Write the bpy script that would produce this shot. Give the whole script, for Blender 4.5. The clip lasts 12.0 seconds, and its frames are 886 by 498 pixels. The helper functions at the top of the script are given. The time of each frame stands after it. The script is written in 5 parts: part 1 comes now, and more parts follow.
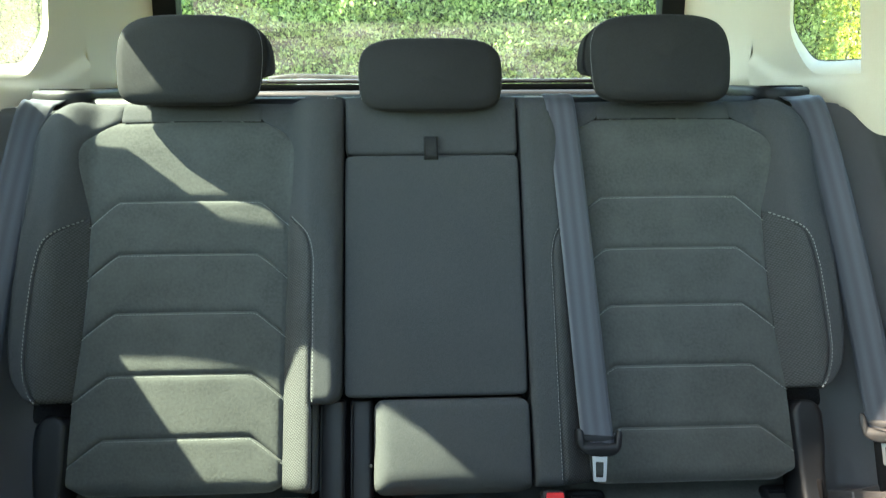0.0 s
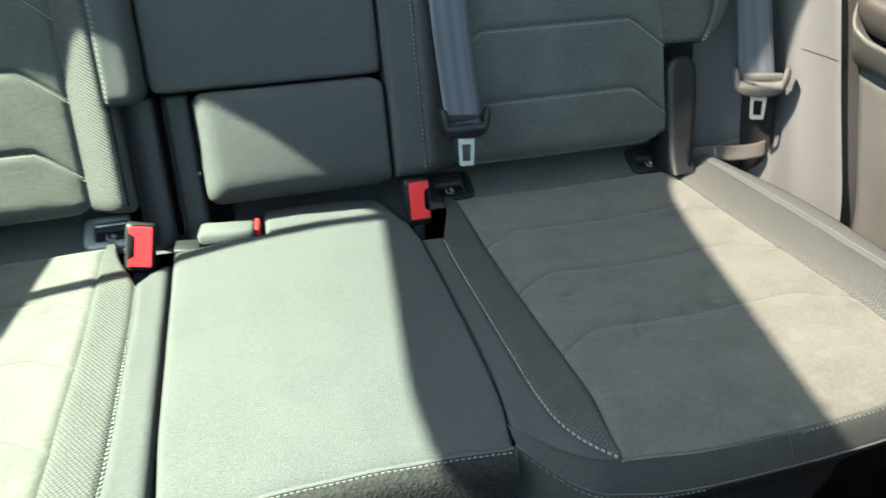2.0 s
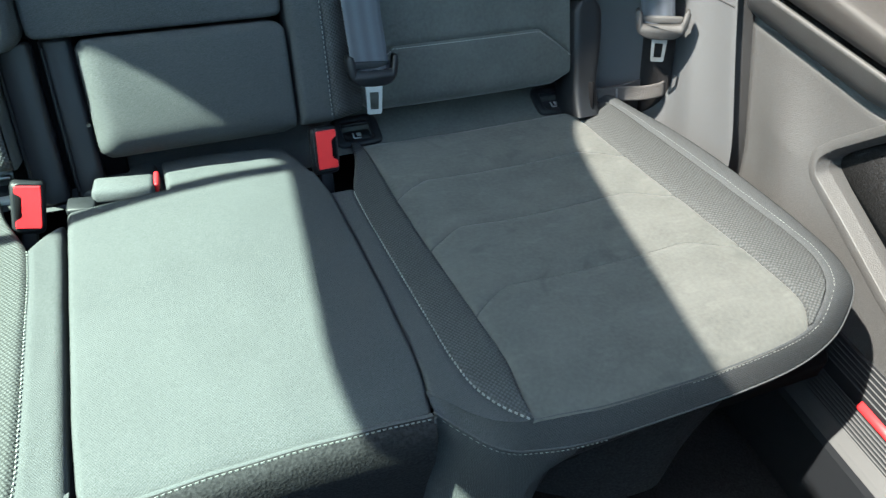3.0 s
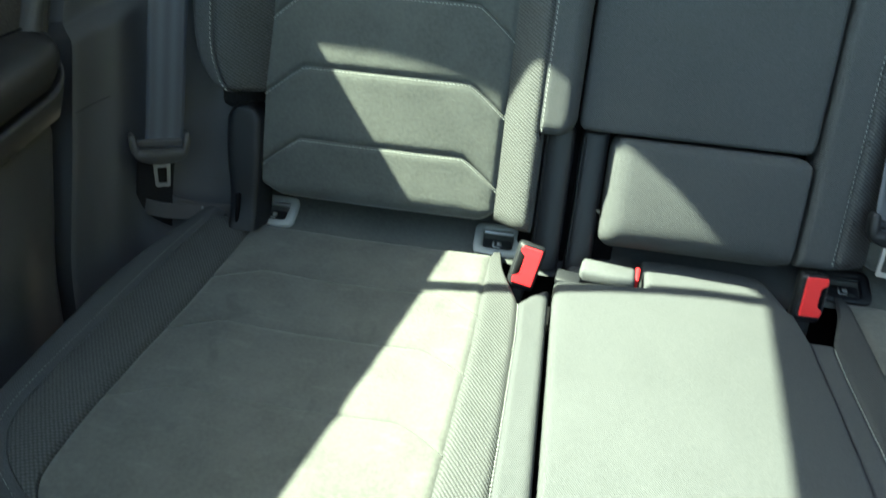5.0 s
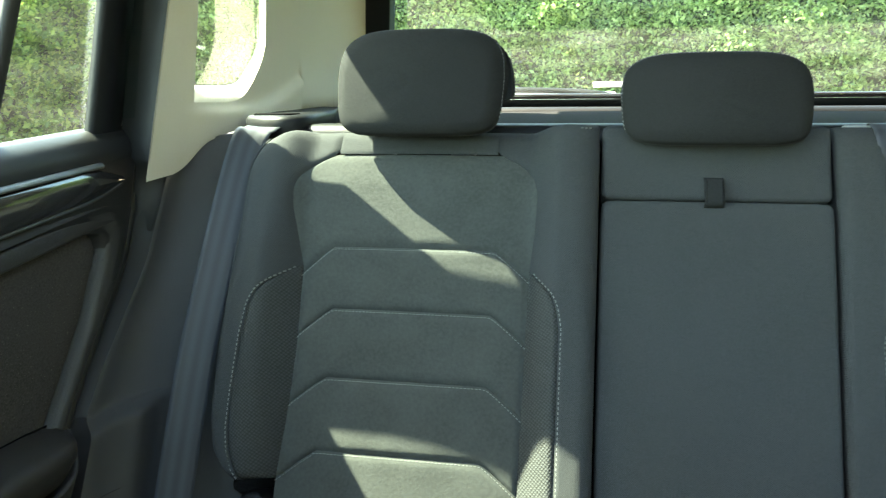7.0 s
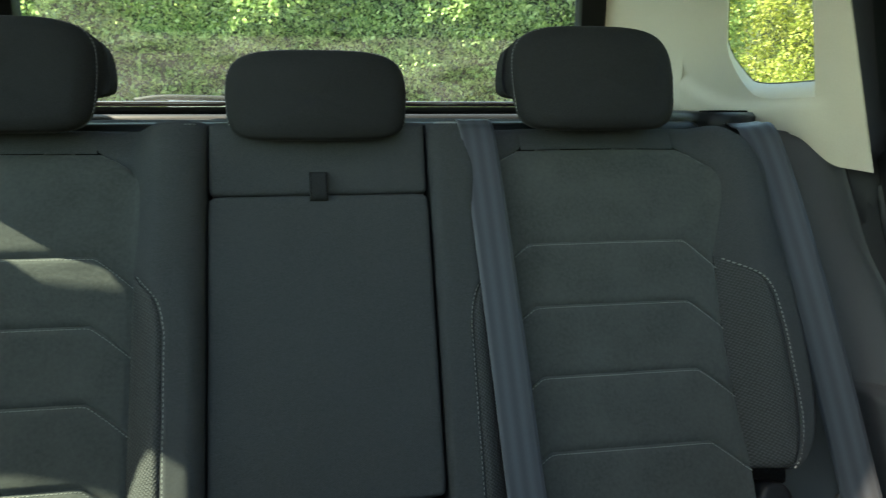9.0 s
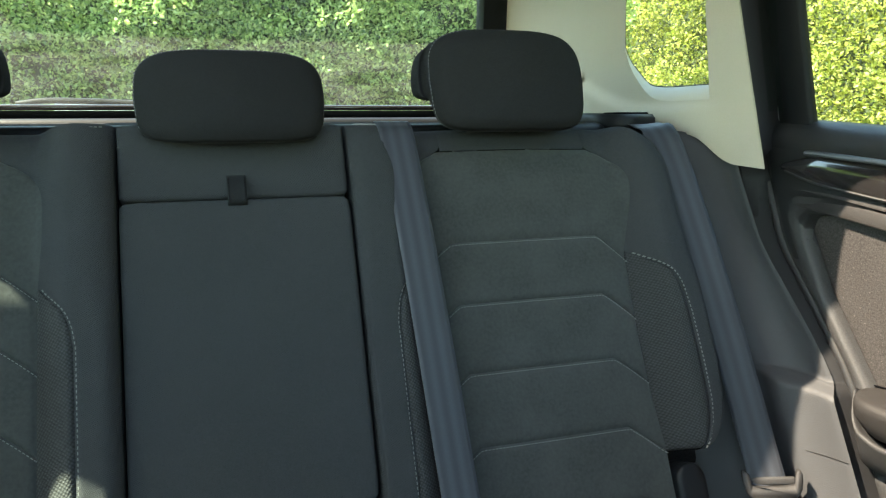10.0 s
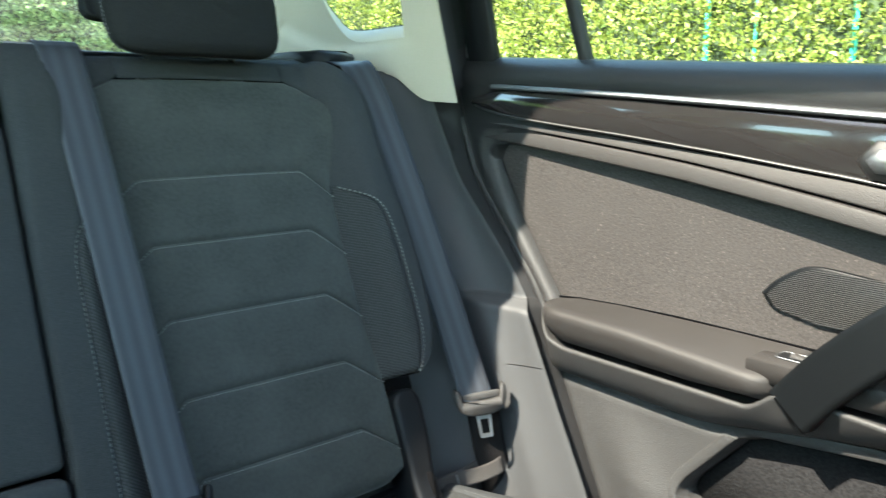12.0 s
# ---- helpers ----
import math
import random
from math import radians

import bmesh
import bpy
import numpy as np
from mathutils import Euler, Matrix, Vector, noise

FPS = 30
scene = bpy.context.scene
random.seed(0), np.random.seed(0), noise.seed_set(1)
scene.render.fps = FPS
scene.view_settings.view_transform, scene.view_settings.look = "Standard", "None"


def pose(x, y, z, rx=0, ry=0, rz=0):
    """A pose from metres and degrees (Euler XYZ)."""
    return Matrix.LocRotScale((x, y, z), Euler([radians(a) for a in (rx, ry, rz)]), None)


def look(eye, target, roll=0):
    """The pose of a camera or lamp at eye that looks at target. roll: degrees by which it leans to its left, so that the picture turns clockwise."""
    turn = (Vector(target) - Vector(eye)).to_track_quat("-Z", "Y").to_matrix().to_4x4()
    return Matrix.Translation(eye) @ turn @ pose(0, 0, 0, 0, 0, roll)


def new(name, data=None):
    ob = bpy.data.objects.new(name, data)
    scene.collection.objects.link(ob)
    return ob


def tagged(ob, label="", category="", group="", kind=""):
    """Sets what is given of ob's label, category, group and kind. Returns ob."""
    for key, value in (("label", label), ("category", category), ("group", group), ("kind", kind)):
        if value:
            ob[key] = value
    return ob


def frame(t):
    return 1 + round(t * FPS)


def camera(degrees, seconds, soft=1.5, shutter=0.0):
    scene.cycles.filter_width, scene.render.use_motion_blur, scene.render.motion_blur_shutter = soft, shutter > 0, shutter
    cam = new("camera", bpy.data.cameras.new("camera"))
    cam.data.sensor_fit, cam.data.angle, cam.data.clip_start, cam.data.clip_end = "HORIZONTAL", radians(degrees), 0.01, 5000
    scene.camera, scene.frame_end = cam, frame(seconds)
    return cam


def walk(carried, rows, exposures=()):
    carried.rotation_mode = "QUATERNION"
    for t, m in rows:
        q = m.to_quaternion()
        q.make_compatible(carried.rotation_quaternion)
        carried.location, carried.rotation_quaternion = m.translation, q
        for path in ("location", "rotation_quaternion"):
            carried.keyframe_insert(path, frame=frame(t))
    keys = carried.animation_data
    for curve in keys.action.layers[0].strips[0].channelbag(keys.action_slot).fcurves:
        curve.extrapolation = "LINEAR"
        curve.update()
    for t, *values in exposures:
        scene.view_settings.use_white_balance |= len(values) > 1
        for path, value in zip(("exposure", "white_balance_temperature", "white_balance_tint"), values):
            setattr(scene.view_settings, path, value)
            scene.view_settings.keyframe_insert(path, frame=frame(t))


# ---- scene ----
cam = camera(61.6, 12.0, soft=1.2, shutter=0.3)
PATH = [
    (0, (-0.033, 0.083, 1.111), (0.049, 2.038, 0.7), -0.3),
    (0.5, (-0.028, 0.083, 1.094), (0.073, 2.005, 0.552), -0.3),
    (1, (-0.024, 0.091, 1.077), (0.132, 1.947, 0.348), -0.4),
    (1.5, (-0.034, 0.14, 1.065), (0.225, 1.875, 0.106), -0.0),
    (2, (-0.025, 0.266, 1.059), (0.415, 1.791, -0.157), 1.2),
    (2.5, (-0.007, 0.32, 1.096), (0.618, 1.629, -0.281), 4.5),
    (3, (-0.029, 0.31, 1.109), (0.621, 1.578, -0.294), 7.4),
    (3.5, (-0.091, 0.309, 1.116), (0.403, 1.635, -0.297), 7.9),
    (3.7, (-0.113, 0.311, 1.118), (0.263, 1.66, -0.31), 7.5),
    (5.3, (-0.181, 0.321, 1.115), (-0.505, 1.961, 0.018), 1.6),
    (5.5, (-0.181, 0.326, 1.124), (-0.553, 2.042, 0.167), 1.2),
    (6, (-0.174, 0.322, 1.112), (-0.619, 2.164, 0.473), 0.4),
    (6.5, (-0.169, 0.319, 1.131), (-0.604, 2.218, 0.679), -0.1),
    (6.7, (-0.167, 0.319, 1.139), (-0.586, 2.232, 0.731), -0.2),
    (8.3, (-0.068, 0.307, 1.162), (-0.015, 2.263, 0.744), -0.2),
    (8.5, (-0.028, 0.311, 1.148), (0.083, 2.268, 0.75), 0.1),
    (9, (0.0, 0.323, 1.113), (0.323, 2.266, 0.761), -0.1),
    (9.5, (-0.014, 0.33, 1.101), (0.479, 2.239, 0.769), -0.3),
    (10, (-0.041, 0.33, 1.107), (0.563, 2.206, 0.77), -0.3),
    (10.5, (-0.054, 0.316, 1.094), (0.635, 2.165, 0.767), -0.6),
    (11, (-0.069, 0.3, 1.104), (0.716, 2.106, 0.753), -0.4),
    (11.5, (-0.063, 0.326, 1.074), (0.95, 2.012, 0.712), -0.1),
    (12, (-0.011, 0.342, 1.029), (1.236, 1.86, 0.656), 0.0),
]
EXPOSURES = [(0.0, 4.66, 7900, 2), (0.8, 4.82, 7600, 1), (1.5, 4.78, 7350, 0), (2.0, 4.62, 7600, -1), (2.4, 4.5, 6800, -3), (3.2, 4.45, 6450, -3), (3.7, 4.5, 6800, -3), (5.3, 4.82, 7600, -2),
             (6.0, 5.02, 7900, -1), (6.7, 4.87, 8000, -2), (8.3, 3.76, 8400, -1), (9.0, 3.60, 8200, -1), (9.5, 3.79, 8000, 0), (10.5, 4.04, 7800, 3), (11.0, 4.20, 7600, 3), (12.0, 4.18, 6900, -3)]
walk(cam, [(t, look(eye, aim, roll)) for t, eye, aim, roll in PATH], EXPOSURES)

# ---------------------------------------------------------------- light
SUN_ELEVATION = 50.6
world = bpy.data.worlds.new("sky")
scene.world = world
world.use_nodes = True
wn = world.node_tree.nodes
sky = wn.new("ShaderNodeTexSky")
sky.sky_type, sky.sun_disc = "NISHITA", False
sky.sun_elevation, sky.sun_rotation = radians(SUN_ELEVATION), radians(-87)
world.node_tree.links.new(sky.outputs[0], wn["Background"].inputs[0])
wn["Background"].inputs[1].default_value = 0.122
sun = new("sun", bpy.data.lights.new("sun", "SUN"))
sun.data.energy, sun.data.angle, sun.data.color = 3.75, radians(0.55), (1.0, 0.965, 0.91)
TRAVEL = Vector((0.82, -0.05, -1.0)).normalized()
sun.matrix_world = look((-6, 0.9, 8), Vector((-6, 0.9, 8)) + TRAVEL)


# ---------------------------------------------------------------- materials
def material(name, colour, rough=0.8, metal=0.0, grain=0.0, grain_size=0.002, stain=0.0, stain_size=0.12,
             bump=0.0, weave=0.0, weave_size=0.0012, sheen=0.0, coat=0.0, lighter=None, spec=0.5):
    """A surface with fine grain, broad stains, relief and, for cloth, a woven relief laid along its panel."""
    m = bpy.data.materials.new(name)
    m.use_nodes = True
    nt = m.node_tree
    b = nt.nodes["Principled BSDF"]
    b.inputs["Roughness"].default_value = rough
    b.inputs["Metallic"].default_value = metal
    b.inputs["Sheen Weight"].default_value = sheen
    b.inputs["Diffuse Roughness"].default_value = 0.3 if sheen else 0.0
    b.inputs["Sheen Roughness"].default_value = 0.4
    b.inputs["Coat Weight"].default_value = coat
    b.inputs["Specular IOR Level"].default_value = spec
    tc = nt.nodes.new("ShaderNodeTexCoord")
    fine = nt.nodes.new("ShaderNodeTexNoise")
    fine.inputs["Scale"].default_value = 1.0 / grain_size
    fine.inputs["Detail"].default_value = 4
    nt.links.new(tc.outputs["Object"], fine.inputs["Vector"])
    broad = nt.nodes.new("ShaderNodeTexNoise")
    broad.inputs["Scale"].default_value = 1.0 / stain_size
    broad.inputs["Detail"].default_value = 5
    nt.links.new(tc.outputs["Object"], broad.inputs["Vector"])
    light = lighter or tuple(min(1, c * 1.6 + 0.02) for c in colour)

    def mixed(first, second, fac_socket, low, high):
        r = nt.nodes.new("ShaderNodeMapRange")
        r.inputs["From Min"].default_value, r.inputs["From Max"].default_value = 0.3, 0.7
        r.inputs["To Min"].default_value, r.inputs["To Max"].default_value = low, high
        nt.links.new(fac_socket, r.inputs["Value"])
        x = nt.nodes.new("ShaderNodeMix")
        x.data_type = "RGBA"
        nt.links.new(r.outputs[0], x.inputs[0])
        for i, c in ((6, first), (7, second)):
            if isinstance(c, tuple):
                x.inputs[i].default_value = (*c, 1)
            else:
                nt.links.new(c, x.inputs[i])
        return x.outputs[2]

    col = mixed(colour, light, fine.outputs["Fac"], 0.0, grain)
    col = mixed(col, light, broad.outputs["Fac"], 0.0, stain)
    nt.links.new(col, b.inputs["Base Color"])
    height = fine.outputs["Fac"]
    if weave:
        mp = nt.nodes.new("ShaderNodeMapping")
        mp.inputs["Rotation"].default_value = (0, 0, 0.6)
        nt.links.new(tc.outputs["UV"], mp.inputs["Vector"])
        ch = nt.nodes.new("ShaderNodeTexVoronoi")
        ch.inputs["Scale"].default_value = 1.0 / weave_size
        ch.inputs["Randomness"].default_value = 0.15
        nt.links.new(mp.outputs[0], ch.inputs["Vector"])
        mx = nt.nodes.new("ShaderNodeMath")
        mx.operation = "MULTIPLY_ADD"
        nt.links.new(ch.outputs["Distance"], mx.inputs[0])
        mx.inputs[1].default_value = -weave
        nt.links.new(fine.outputs["Fac"], mx.inputs[2])
        height = mx.outputs[0]
        sh = nt.nodes.new("ShaderNodeMix")
        sh.data_type, sh.blend_type = "RGBA", "MULTIPLY"
        rr = nt.nodes.new("ShaderNodeMapRange")
        rr.inputs["From Min"].default_value, rr.inputs["From Max"].default_value = 0.15, 0.6
        rr.inputs["To Min"].default_value, rr.inputs["To Max"].default_value = 1.0, 1.0 - 0.25 * min(3.2, weave)
        nt.links.new(ch.outputs["Distance"], rr.inputs["Value"])
        sh.inputs[0].default_value = 1.0
        nt.links.new(col, sh.inputs[6])
        nt.links.new(rr.outputs[0], sh.inputs[7])
        nt.links.new(sh.outputs[2], b.inputs["Base Color"])
    if bump:
        bp = nt.nodes.new("ShaderNodeBump")
        bp.inputs["Strength"].default_value = min(1.0, bump)
        bp.inputs["Distance"].default_value = 0.0012
        nt.links.new(height, bp.inputs["Height"])
        nt.links.new(bp.outputs[0], b.inputs["Normal"])
    return m


SUEDE = material("suede cloth", (0.0315, 0.0338, 0.0325), 0.95, grain=0.4, grain_size=0.0045, stain=0.4, stain_size=0.05, bump=0.42, sheen=0.16, spec=0.1, lighter=(0.064, 0.068, 0.065))
CLOTH = material("plain woven cloth", (0.0270, 0.0288, 0.0302), 0.95, lighter=(0.062, 0.065, 0.068), grain=0.7, grain_size=0.0011, stain=0.12, bump=0.5, weave=1.05, weave_size=0.0018, sheen=0.0, spec=0.08)
KNIT = material("knitted mesh cloth", (0.037, 0.0388, 0.0392), 0.7, grain=0.25, stain=0.1, bump=0.5, weave=2.2, weave_size=0.0034, sheen=0.0, spec=0.12, lighter=(0.072, 0.0745, 0.0755))
SUEDE_WORN = material("scuffed suede cloth", (0.039, 0.0405, 0.038), 0.95, lighter=(0.070, 0.071, 0.067), grain=0.4, grain_size=0.0045, stain=0.45, stain_size=0.05, bump=0.42, sheen=0.12, spec=0.1)
nt = SUEDE_WORN.node_tree
scuff, scuff_map, scuff_ramp, scuff_mix = (nt.nodes.new("ShaderNode" + k) for k in ("TexNoise", "Mapping", "MapRange", "Mix"))
scuff_map.inputs["Scale"].default_value = (1.0, 2.4, 1.0)
scuff.inputs["Scale"].default_value, scuff.inputs["Detail"].default_value, scuff.inputs["Roughness"].default_value = 26, 3, 0.45
scuff_ramp.inputs["From Min"].default_value, scuff_ramp.inputs["From Max"].default_value = 0.60, 0.70
scuff_ramp.inputs["To Max"].default_value = 0.22
scuff_mix.data_type = "RGBA"
nt.links.new(nt.nodes["Texture Coordinate"].outputs["UV"], scuff_map.inputs[0])
nt.links.new(scuff_map.outputs[0], scuff.inputs["Vector"])
nt.links.new(scuff.outputs["Fac"], scuff_ramp.inputs["Value"])
nt.links.new(scuff_ramp.outputs[0], scuff_mix.inputs[0])
nt.links.new(nt.nodes["Principled BSDF"].inputs["Base Color"].links[0].from_socket, scuff_mix.inputs[6])
scuff_mix.inputs[7].default_value = (0.085, 0.085, 0.08, 1)
smudge, smudge_ramp, smudge_mix = (nt.nodes.new("ShaderNode" + k) for k in ("TexNoise", "MapRange", "Mix"))
smudge.inputs["Scale"].default_value, smudge.inputs["Detail"].default_value, smudge.inputs["Distortion"].default_value = 17, 4, 0.8
smudge_ramp.inputs["From Min"].default_value, smudge_ramp.inputs["From Max"].default_value = 0.62, 0.72
smudge_ramp.inputs["To Max"].default_value = 0.45
smudge_mix.data_type = "RGBA"
nt.links.new(nt.nodes["Texture Coordinate"].outputs["UV"], smudge.inputs["Vector"])
nt.links.new(smudge.outputs["Fac"], smudge_ramp.inputs["Value"])
nt.links.new(smudge_ramp.outputs[0], smudge_mix.inputs[0])
nt.links.new(scuff_mix.outputs[2], smudge_mix.inputs[6])
smudge_mix.inputs[7].default_value = (0.026, 0.029, 0.027, 1)
nt.links.new(smudge_mix.outputs[2], nt.nodes["Principled BSDF"].inputs["Base Color"])
THREAD = material("pale grey sewing thread", (0.115, 0.12, 0.115), 0.8, grain=0.3)
DIMTHREAD = material("dark grey sewing thread", (0.078, 0.083, 0.079), 0.8, grain=0.3)
DARKTHREAD = material("seat coloured sewing thread", (0.044, 0.046, 0.045), 0.9, grain=0.3, spec=0.1)
CORE = material("dark seat foam", (0.003, 0.003, 0.0035), 1.0, spec=0.05)
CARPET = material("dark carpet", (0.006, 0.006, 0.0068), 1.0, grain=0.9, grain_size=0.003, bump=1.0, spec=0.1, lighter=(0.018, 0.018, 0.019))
PLASTIC = material("black grained plastic", (0.0062, 0.0069, 0.0082), 0.48, grain=0.25, grain_size=0.0012, stain=0.12, bump=0.2, spec=0.18, lighter=(0.012, 0.013, 0.015))
TRIM = material("charcoal grained side trim", (0.032, 0.033, 0.0355), 0.6, grain=0.25, grain_size=0.0012, stain=0.15, stain_size=0.2, bump=0.35)
STRAP = material("grey woven strap", (0.044, 0.040, 0.0385), 0.85, grain=0.5, grain_size=0.001, bump=0.8, weave=1.0, weave_size=0.0016)
LOWBELT = material("dark lower belt webbing", (0.0065, 0.006, 0.0065), 0.8, grain=0.4, bump=0.5, lighter=(0.014, 0.013, 0.014), spec=0.2)
SHOE = material("grey plastic belt shoe", (0.034, 0.033, 0.033), 0.7, grain=0.2, bump=0.2, spec=0.25)
ARMREST = material("soft grey brown armrest vinyl", (0.0185, 0.0172, 0.0168), 0.55, grain=0.4, grain_size=0.0014, stain=0.2, bump=0.4, spec=0.3, lighter=(0.034, 0.031, 0.030))
RUBBER = material("black rubber seal", (0.009, 0.009, 0.010), 0.65, stain=0.2, lighter=(0.02, 0.02, 0.021))
CREAM = material("cream pillar trim", (0.43, 0.39, 0.31), 0.7, grain=0.15, grain_size=0.0015, stain=0.12, stain_size=0.3, bump=0.2)
HEADLINER = material("pale headliner", (0.60, 0.58, 0.53), 0.95, grain=0.2, bump=0.3)
DOORTRIM = material("dark grained lower door trim", (0.0205, 0.0202, 0.0205), 0.55, grain=0.7, grain_size=0.0015, stain=0.15, stain_size=0.2, bump=0.5, spec=0.4, lighter=(0.046, 0.0455, 0.046))
# Seat cloth darkened to carry the headrests' shade; the darker pull loop shares it.
DARKENED_CLOTH = material("woven seat cloth darkened for shade", (0.0135, 0.0140, 0.0145), 0.95, lighter=(0.034, 0.035, 0.036), grain=0.6, grain_size=0.0012, stain=0.1, bump=0.4, weave=1.0, weave_size=0.0016, spec=0.06)
DOORTOP = material("soft black door top", (0.010, 0.0105, 0.011), 0.48, grain=0.35, grain_size=0.0012, stain=0.2, bump=0.3, spec=0.4, lighter=(0.022, 0.022, 0.023))
DOORCLOTH = material("speckled grey door cloth", (0.024, 0.022, 0.0215), 0.95, grain=0.7, grain_size=0.0022, stain=0.2, bump=0.35, lighter=(0.064, 0.059, 0.057), spec=0.1)
nt = DOORCLOTH.node_tree
fleck, fleck_ramp, fleck_mix = (nt.nodes.new("ShaderNode" + k) for k in ("TexNoise", "MapRange", "Mix"))
fleck.inputs["Scale"].default_value, fleck.inputs["Detail"].default_value = 430, 2
fleck_ramp.inputs["From Min"].default_value, fleck_ramp.inputs["From Max"].default_value = 0.66, 0.74
fleck_mix.data_type = "RGBA"
nt.links.new(nt.nodes["Texture Coordinate"].outputs["Object"], fleck.inputs["Vector"])
nt.links.new(fleck.outputs["Fac"], fleck_ramp.inputs["Value"])
nt.links.new(fleck_ramp.outputs[0], fleck_mix.inputs[0])
nt.links.new(nt.nodes["Principled BSDF"].inputs["Base Color"].links[0].from_socket, fleck_mix.inputs[6])
fleck_mix.inputs[7].default_value = (0.10, 0.090, 0.082, 1)
nt.links.new(fleck_mix.outputs[2], nt.nodes["Principled BSDF"].inputs["Base Color"])
HANDLE = material("matt black handle plastic", (0.004, 0.0048, 0.0055), 0.36, grain=0.1, bump=0.15, spec=0.2, lighter=(0.007, 0.008, 0.009))
HINGE = material("satin black hinge plastic", (0.0095, 0.0092, 0.0105), 0.46, grain=0.15, grain_size=0.002, stain=0.2, bump=0.1, spec=0.25, lighter=(0.016, 0.0155, 0.018))
GLOSS = material("gloss black trim with fine dots", (0.012, 0.011, 0.011), 0.12, grain=0.2, coat=0.6)
SATIN = material("satin metal strip", (0.25, 0.26, 0.27), 0.52, metal=1.0, grain=0.1)
STEEL = material("brushed steel", (0.30, 0.31, 0.32), 0.42, metal=1.0, grain=0.2, stain=0.2)
RED = material("red plastic button", (0.44, 0.012, 0.016), 0.35, grain=0.1, stain=0.1, lighter=(0.50, 0.025, 0.03))
GREYPLASTIC = material("grey plastic bezel", (0.17, 0.18, 0.18), 0.5, grain=0.2, bump=0.2)
DULLEDGE = material("dull dark metal edge", (0.10, 0.10, 0.10), 0.5, metal=1.0, grain=0.2)
PAINT = material("white body paint", (0.70, 0.71, 0.72), 0.25, coat=0.8)
SOIL = material("paving and soil", (0.10, 0.098, 0.085), 0.95, grain=0.6, grain_size=0.02, stain=0.5, stain_size=0.6, bump=0.6)
FENCE = material("green fence mesh", (0.03, 0.32, 0.25), 0.6, grain=0.2)
# Twig colour darkened to hold the shade in the gaps between leaves.
TWIG = material("hedge twigs with shade between leaves", (0.022, 0.030, 0.011), 0.95, grain=0.5, lighter=(0.05, 0.06, 0.022))

WEBBING = material("seat belt webbing", (0.032, 0.0355, 0.0435), 0.5, grain=0.2, bump=0.3, spec=0.3, lighter=(0.054, 0.059, 0.069))
nt = WEBBING.node_tree
uvn = nt.nodes.new("ShaderNodeTexCoord")
wv = nt.nodes.new("ShaderNodeTexWave")
wv.bands_direction = "X"
wv.inputs["Scale"].default_value = 19
nt.links.new(uvn.outputs["UV"], wv.inputs["Vector"])
wc, wr = nt.nodes.new("ShaderNodeMix"), nt.nodes.new("ShaderNodeMapRange")
wc.data_type, wc.blend_type = "RGBA", "MULTIPLY"
wc.inputs[0].default_value = 1.0
wr.inputs["To Min"].default_value, wr.inputs["To Max"].default_value = 0.72, 1.10
nt.links.new(wv.outputs["Fac"], wr.inputs["Value"])
nt.links.new(nt.nodes["Principled BSDF"].inputs["Base Color"].links[0].from_socket, wc.inputs[6])
nt.links.new(wr.outputs[0], wc.inputs[7])
nt.links.new(wc.outputs[2], nt.nodes["Principled BSDF"].inputs["Base Color"])
wb = nt.nodes.new("ShaderNodeBump")
wb.inputs["Strength"].default_value, wb.inputs["Distance"].default_value = 0.12, 0.0005
nt.links.new(wv.outputs["Fac"], wb.inputs["Height"])
nt.links.new(wb.outputs[0], nt.nodes["Principled BSDF"].inputs["Normal"])

def window_glass(name, least, most):
    """Green-tinted glass with a thin uneven film of dust."""
    m = bpy.data.materials.new(name)
    m.use_nodes = True
    nt = m.node_tree
    nt.nodes.remove(nt.nodes["Principled BSDF"])
    clear, gl, dust = nt.nodes.new("ShaderNodeBsdfTransparent"), nt.nodes.new("ShaderNodeBsdfGlossy"), nt.nodes.new("ShaderNodeBsdfDiffuse")
    clear.inputs[0].default_value = (0.77, 0.91, 0.85, 1)
    gl.inputs["Roughness"].default_value = 0.02
    dust.inputs[0].default_value = (0.55, 0.56, 0.55, 1)
    haze = nt.nodes.new("ShaderNodeBsdfTranslucent")
    haze.inputs[0].default_value = (0.62, 0.63, 0.61, 1)
    film = nt.nodes.new("ShaderNodeMixShader")
    nt.links.new(dust.outputs[0], film.inputs[1])
    nt.links.new(haze.outputs[0], film.inputs[2])
    film.inputs[0].default_value = 0.6
    mx1, mx2 = nt.nodes.new("ShaderNodeMixShader"), nt.nodes.new("ShaderNodeMixShader")
    fr = nt.nodes.new("ShaderNodeFresnel")
    fr.inputs[0].default_value = 1.45
    dn = nt.nodes.new("ShaderNodeTexNoise")
    dn.inputs["Scale"].default_value = 9
    dr = nt.nodes.new("ShaderNodeMapRange")
    dr.inputs["From Min"].default_value, dr.inputs["From Max"].default_value = 0.35, 0.75
    dr.inputs["To Min"].default_value, dr.inputs["To Max"].default_value = least, most
    nt.links.new(dn.outputs["Fac"], dr.inputs["Value"])
    nt.links.new(dr.outputs[0], mx1.inputs[0])
    nt.links.new(clear.outputs[0], mx1.inputs[1])
    nt.links.new(film.outputs[0], mx1.inputs[2])
    nt.links.new(fr.outputs[0], mx2.inputs[0])
    nt.links.new(mx1.outputs[0], mx2.inputs[1])
    nt.links.new(gl.outputs[0], mx2.inputs[2])
    nt.links.new(mx2.outputs[0], nt.nodes["Material Output"].inputs[0])
    return m


GLASS = window_glass("slightly dusty window glass", 0.004, 0.022)
REARGLASS = window_glass("dusty rear window glass", 0.018, 0.075)

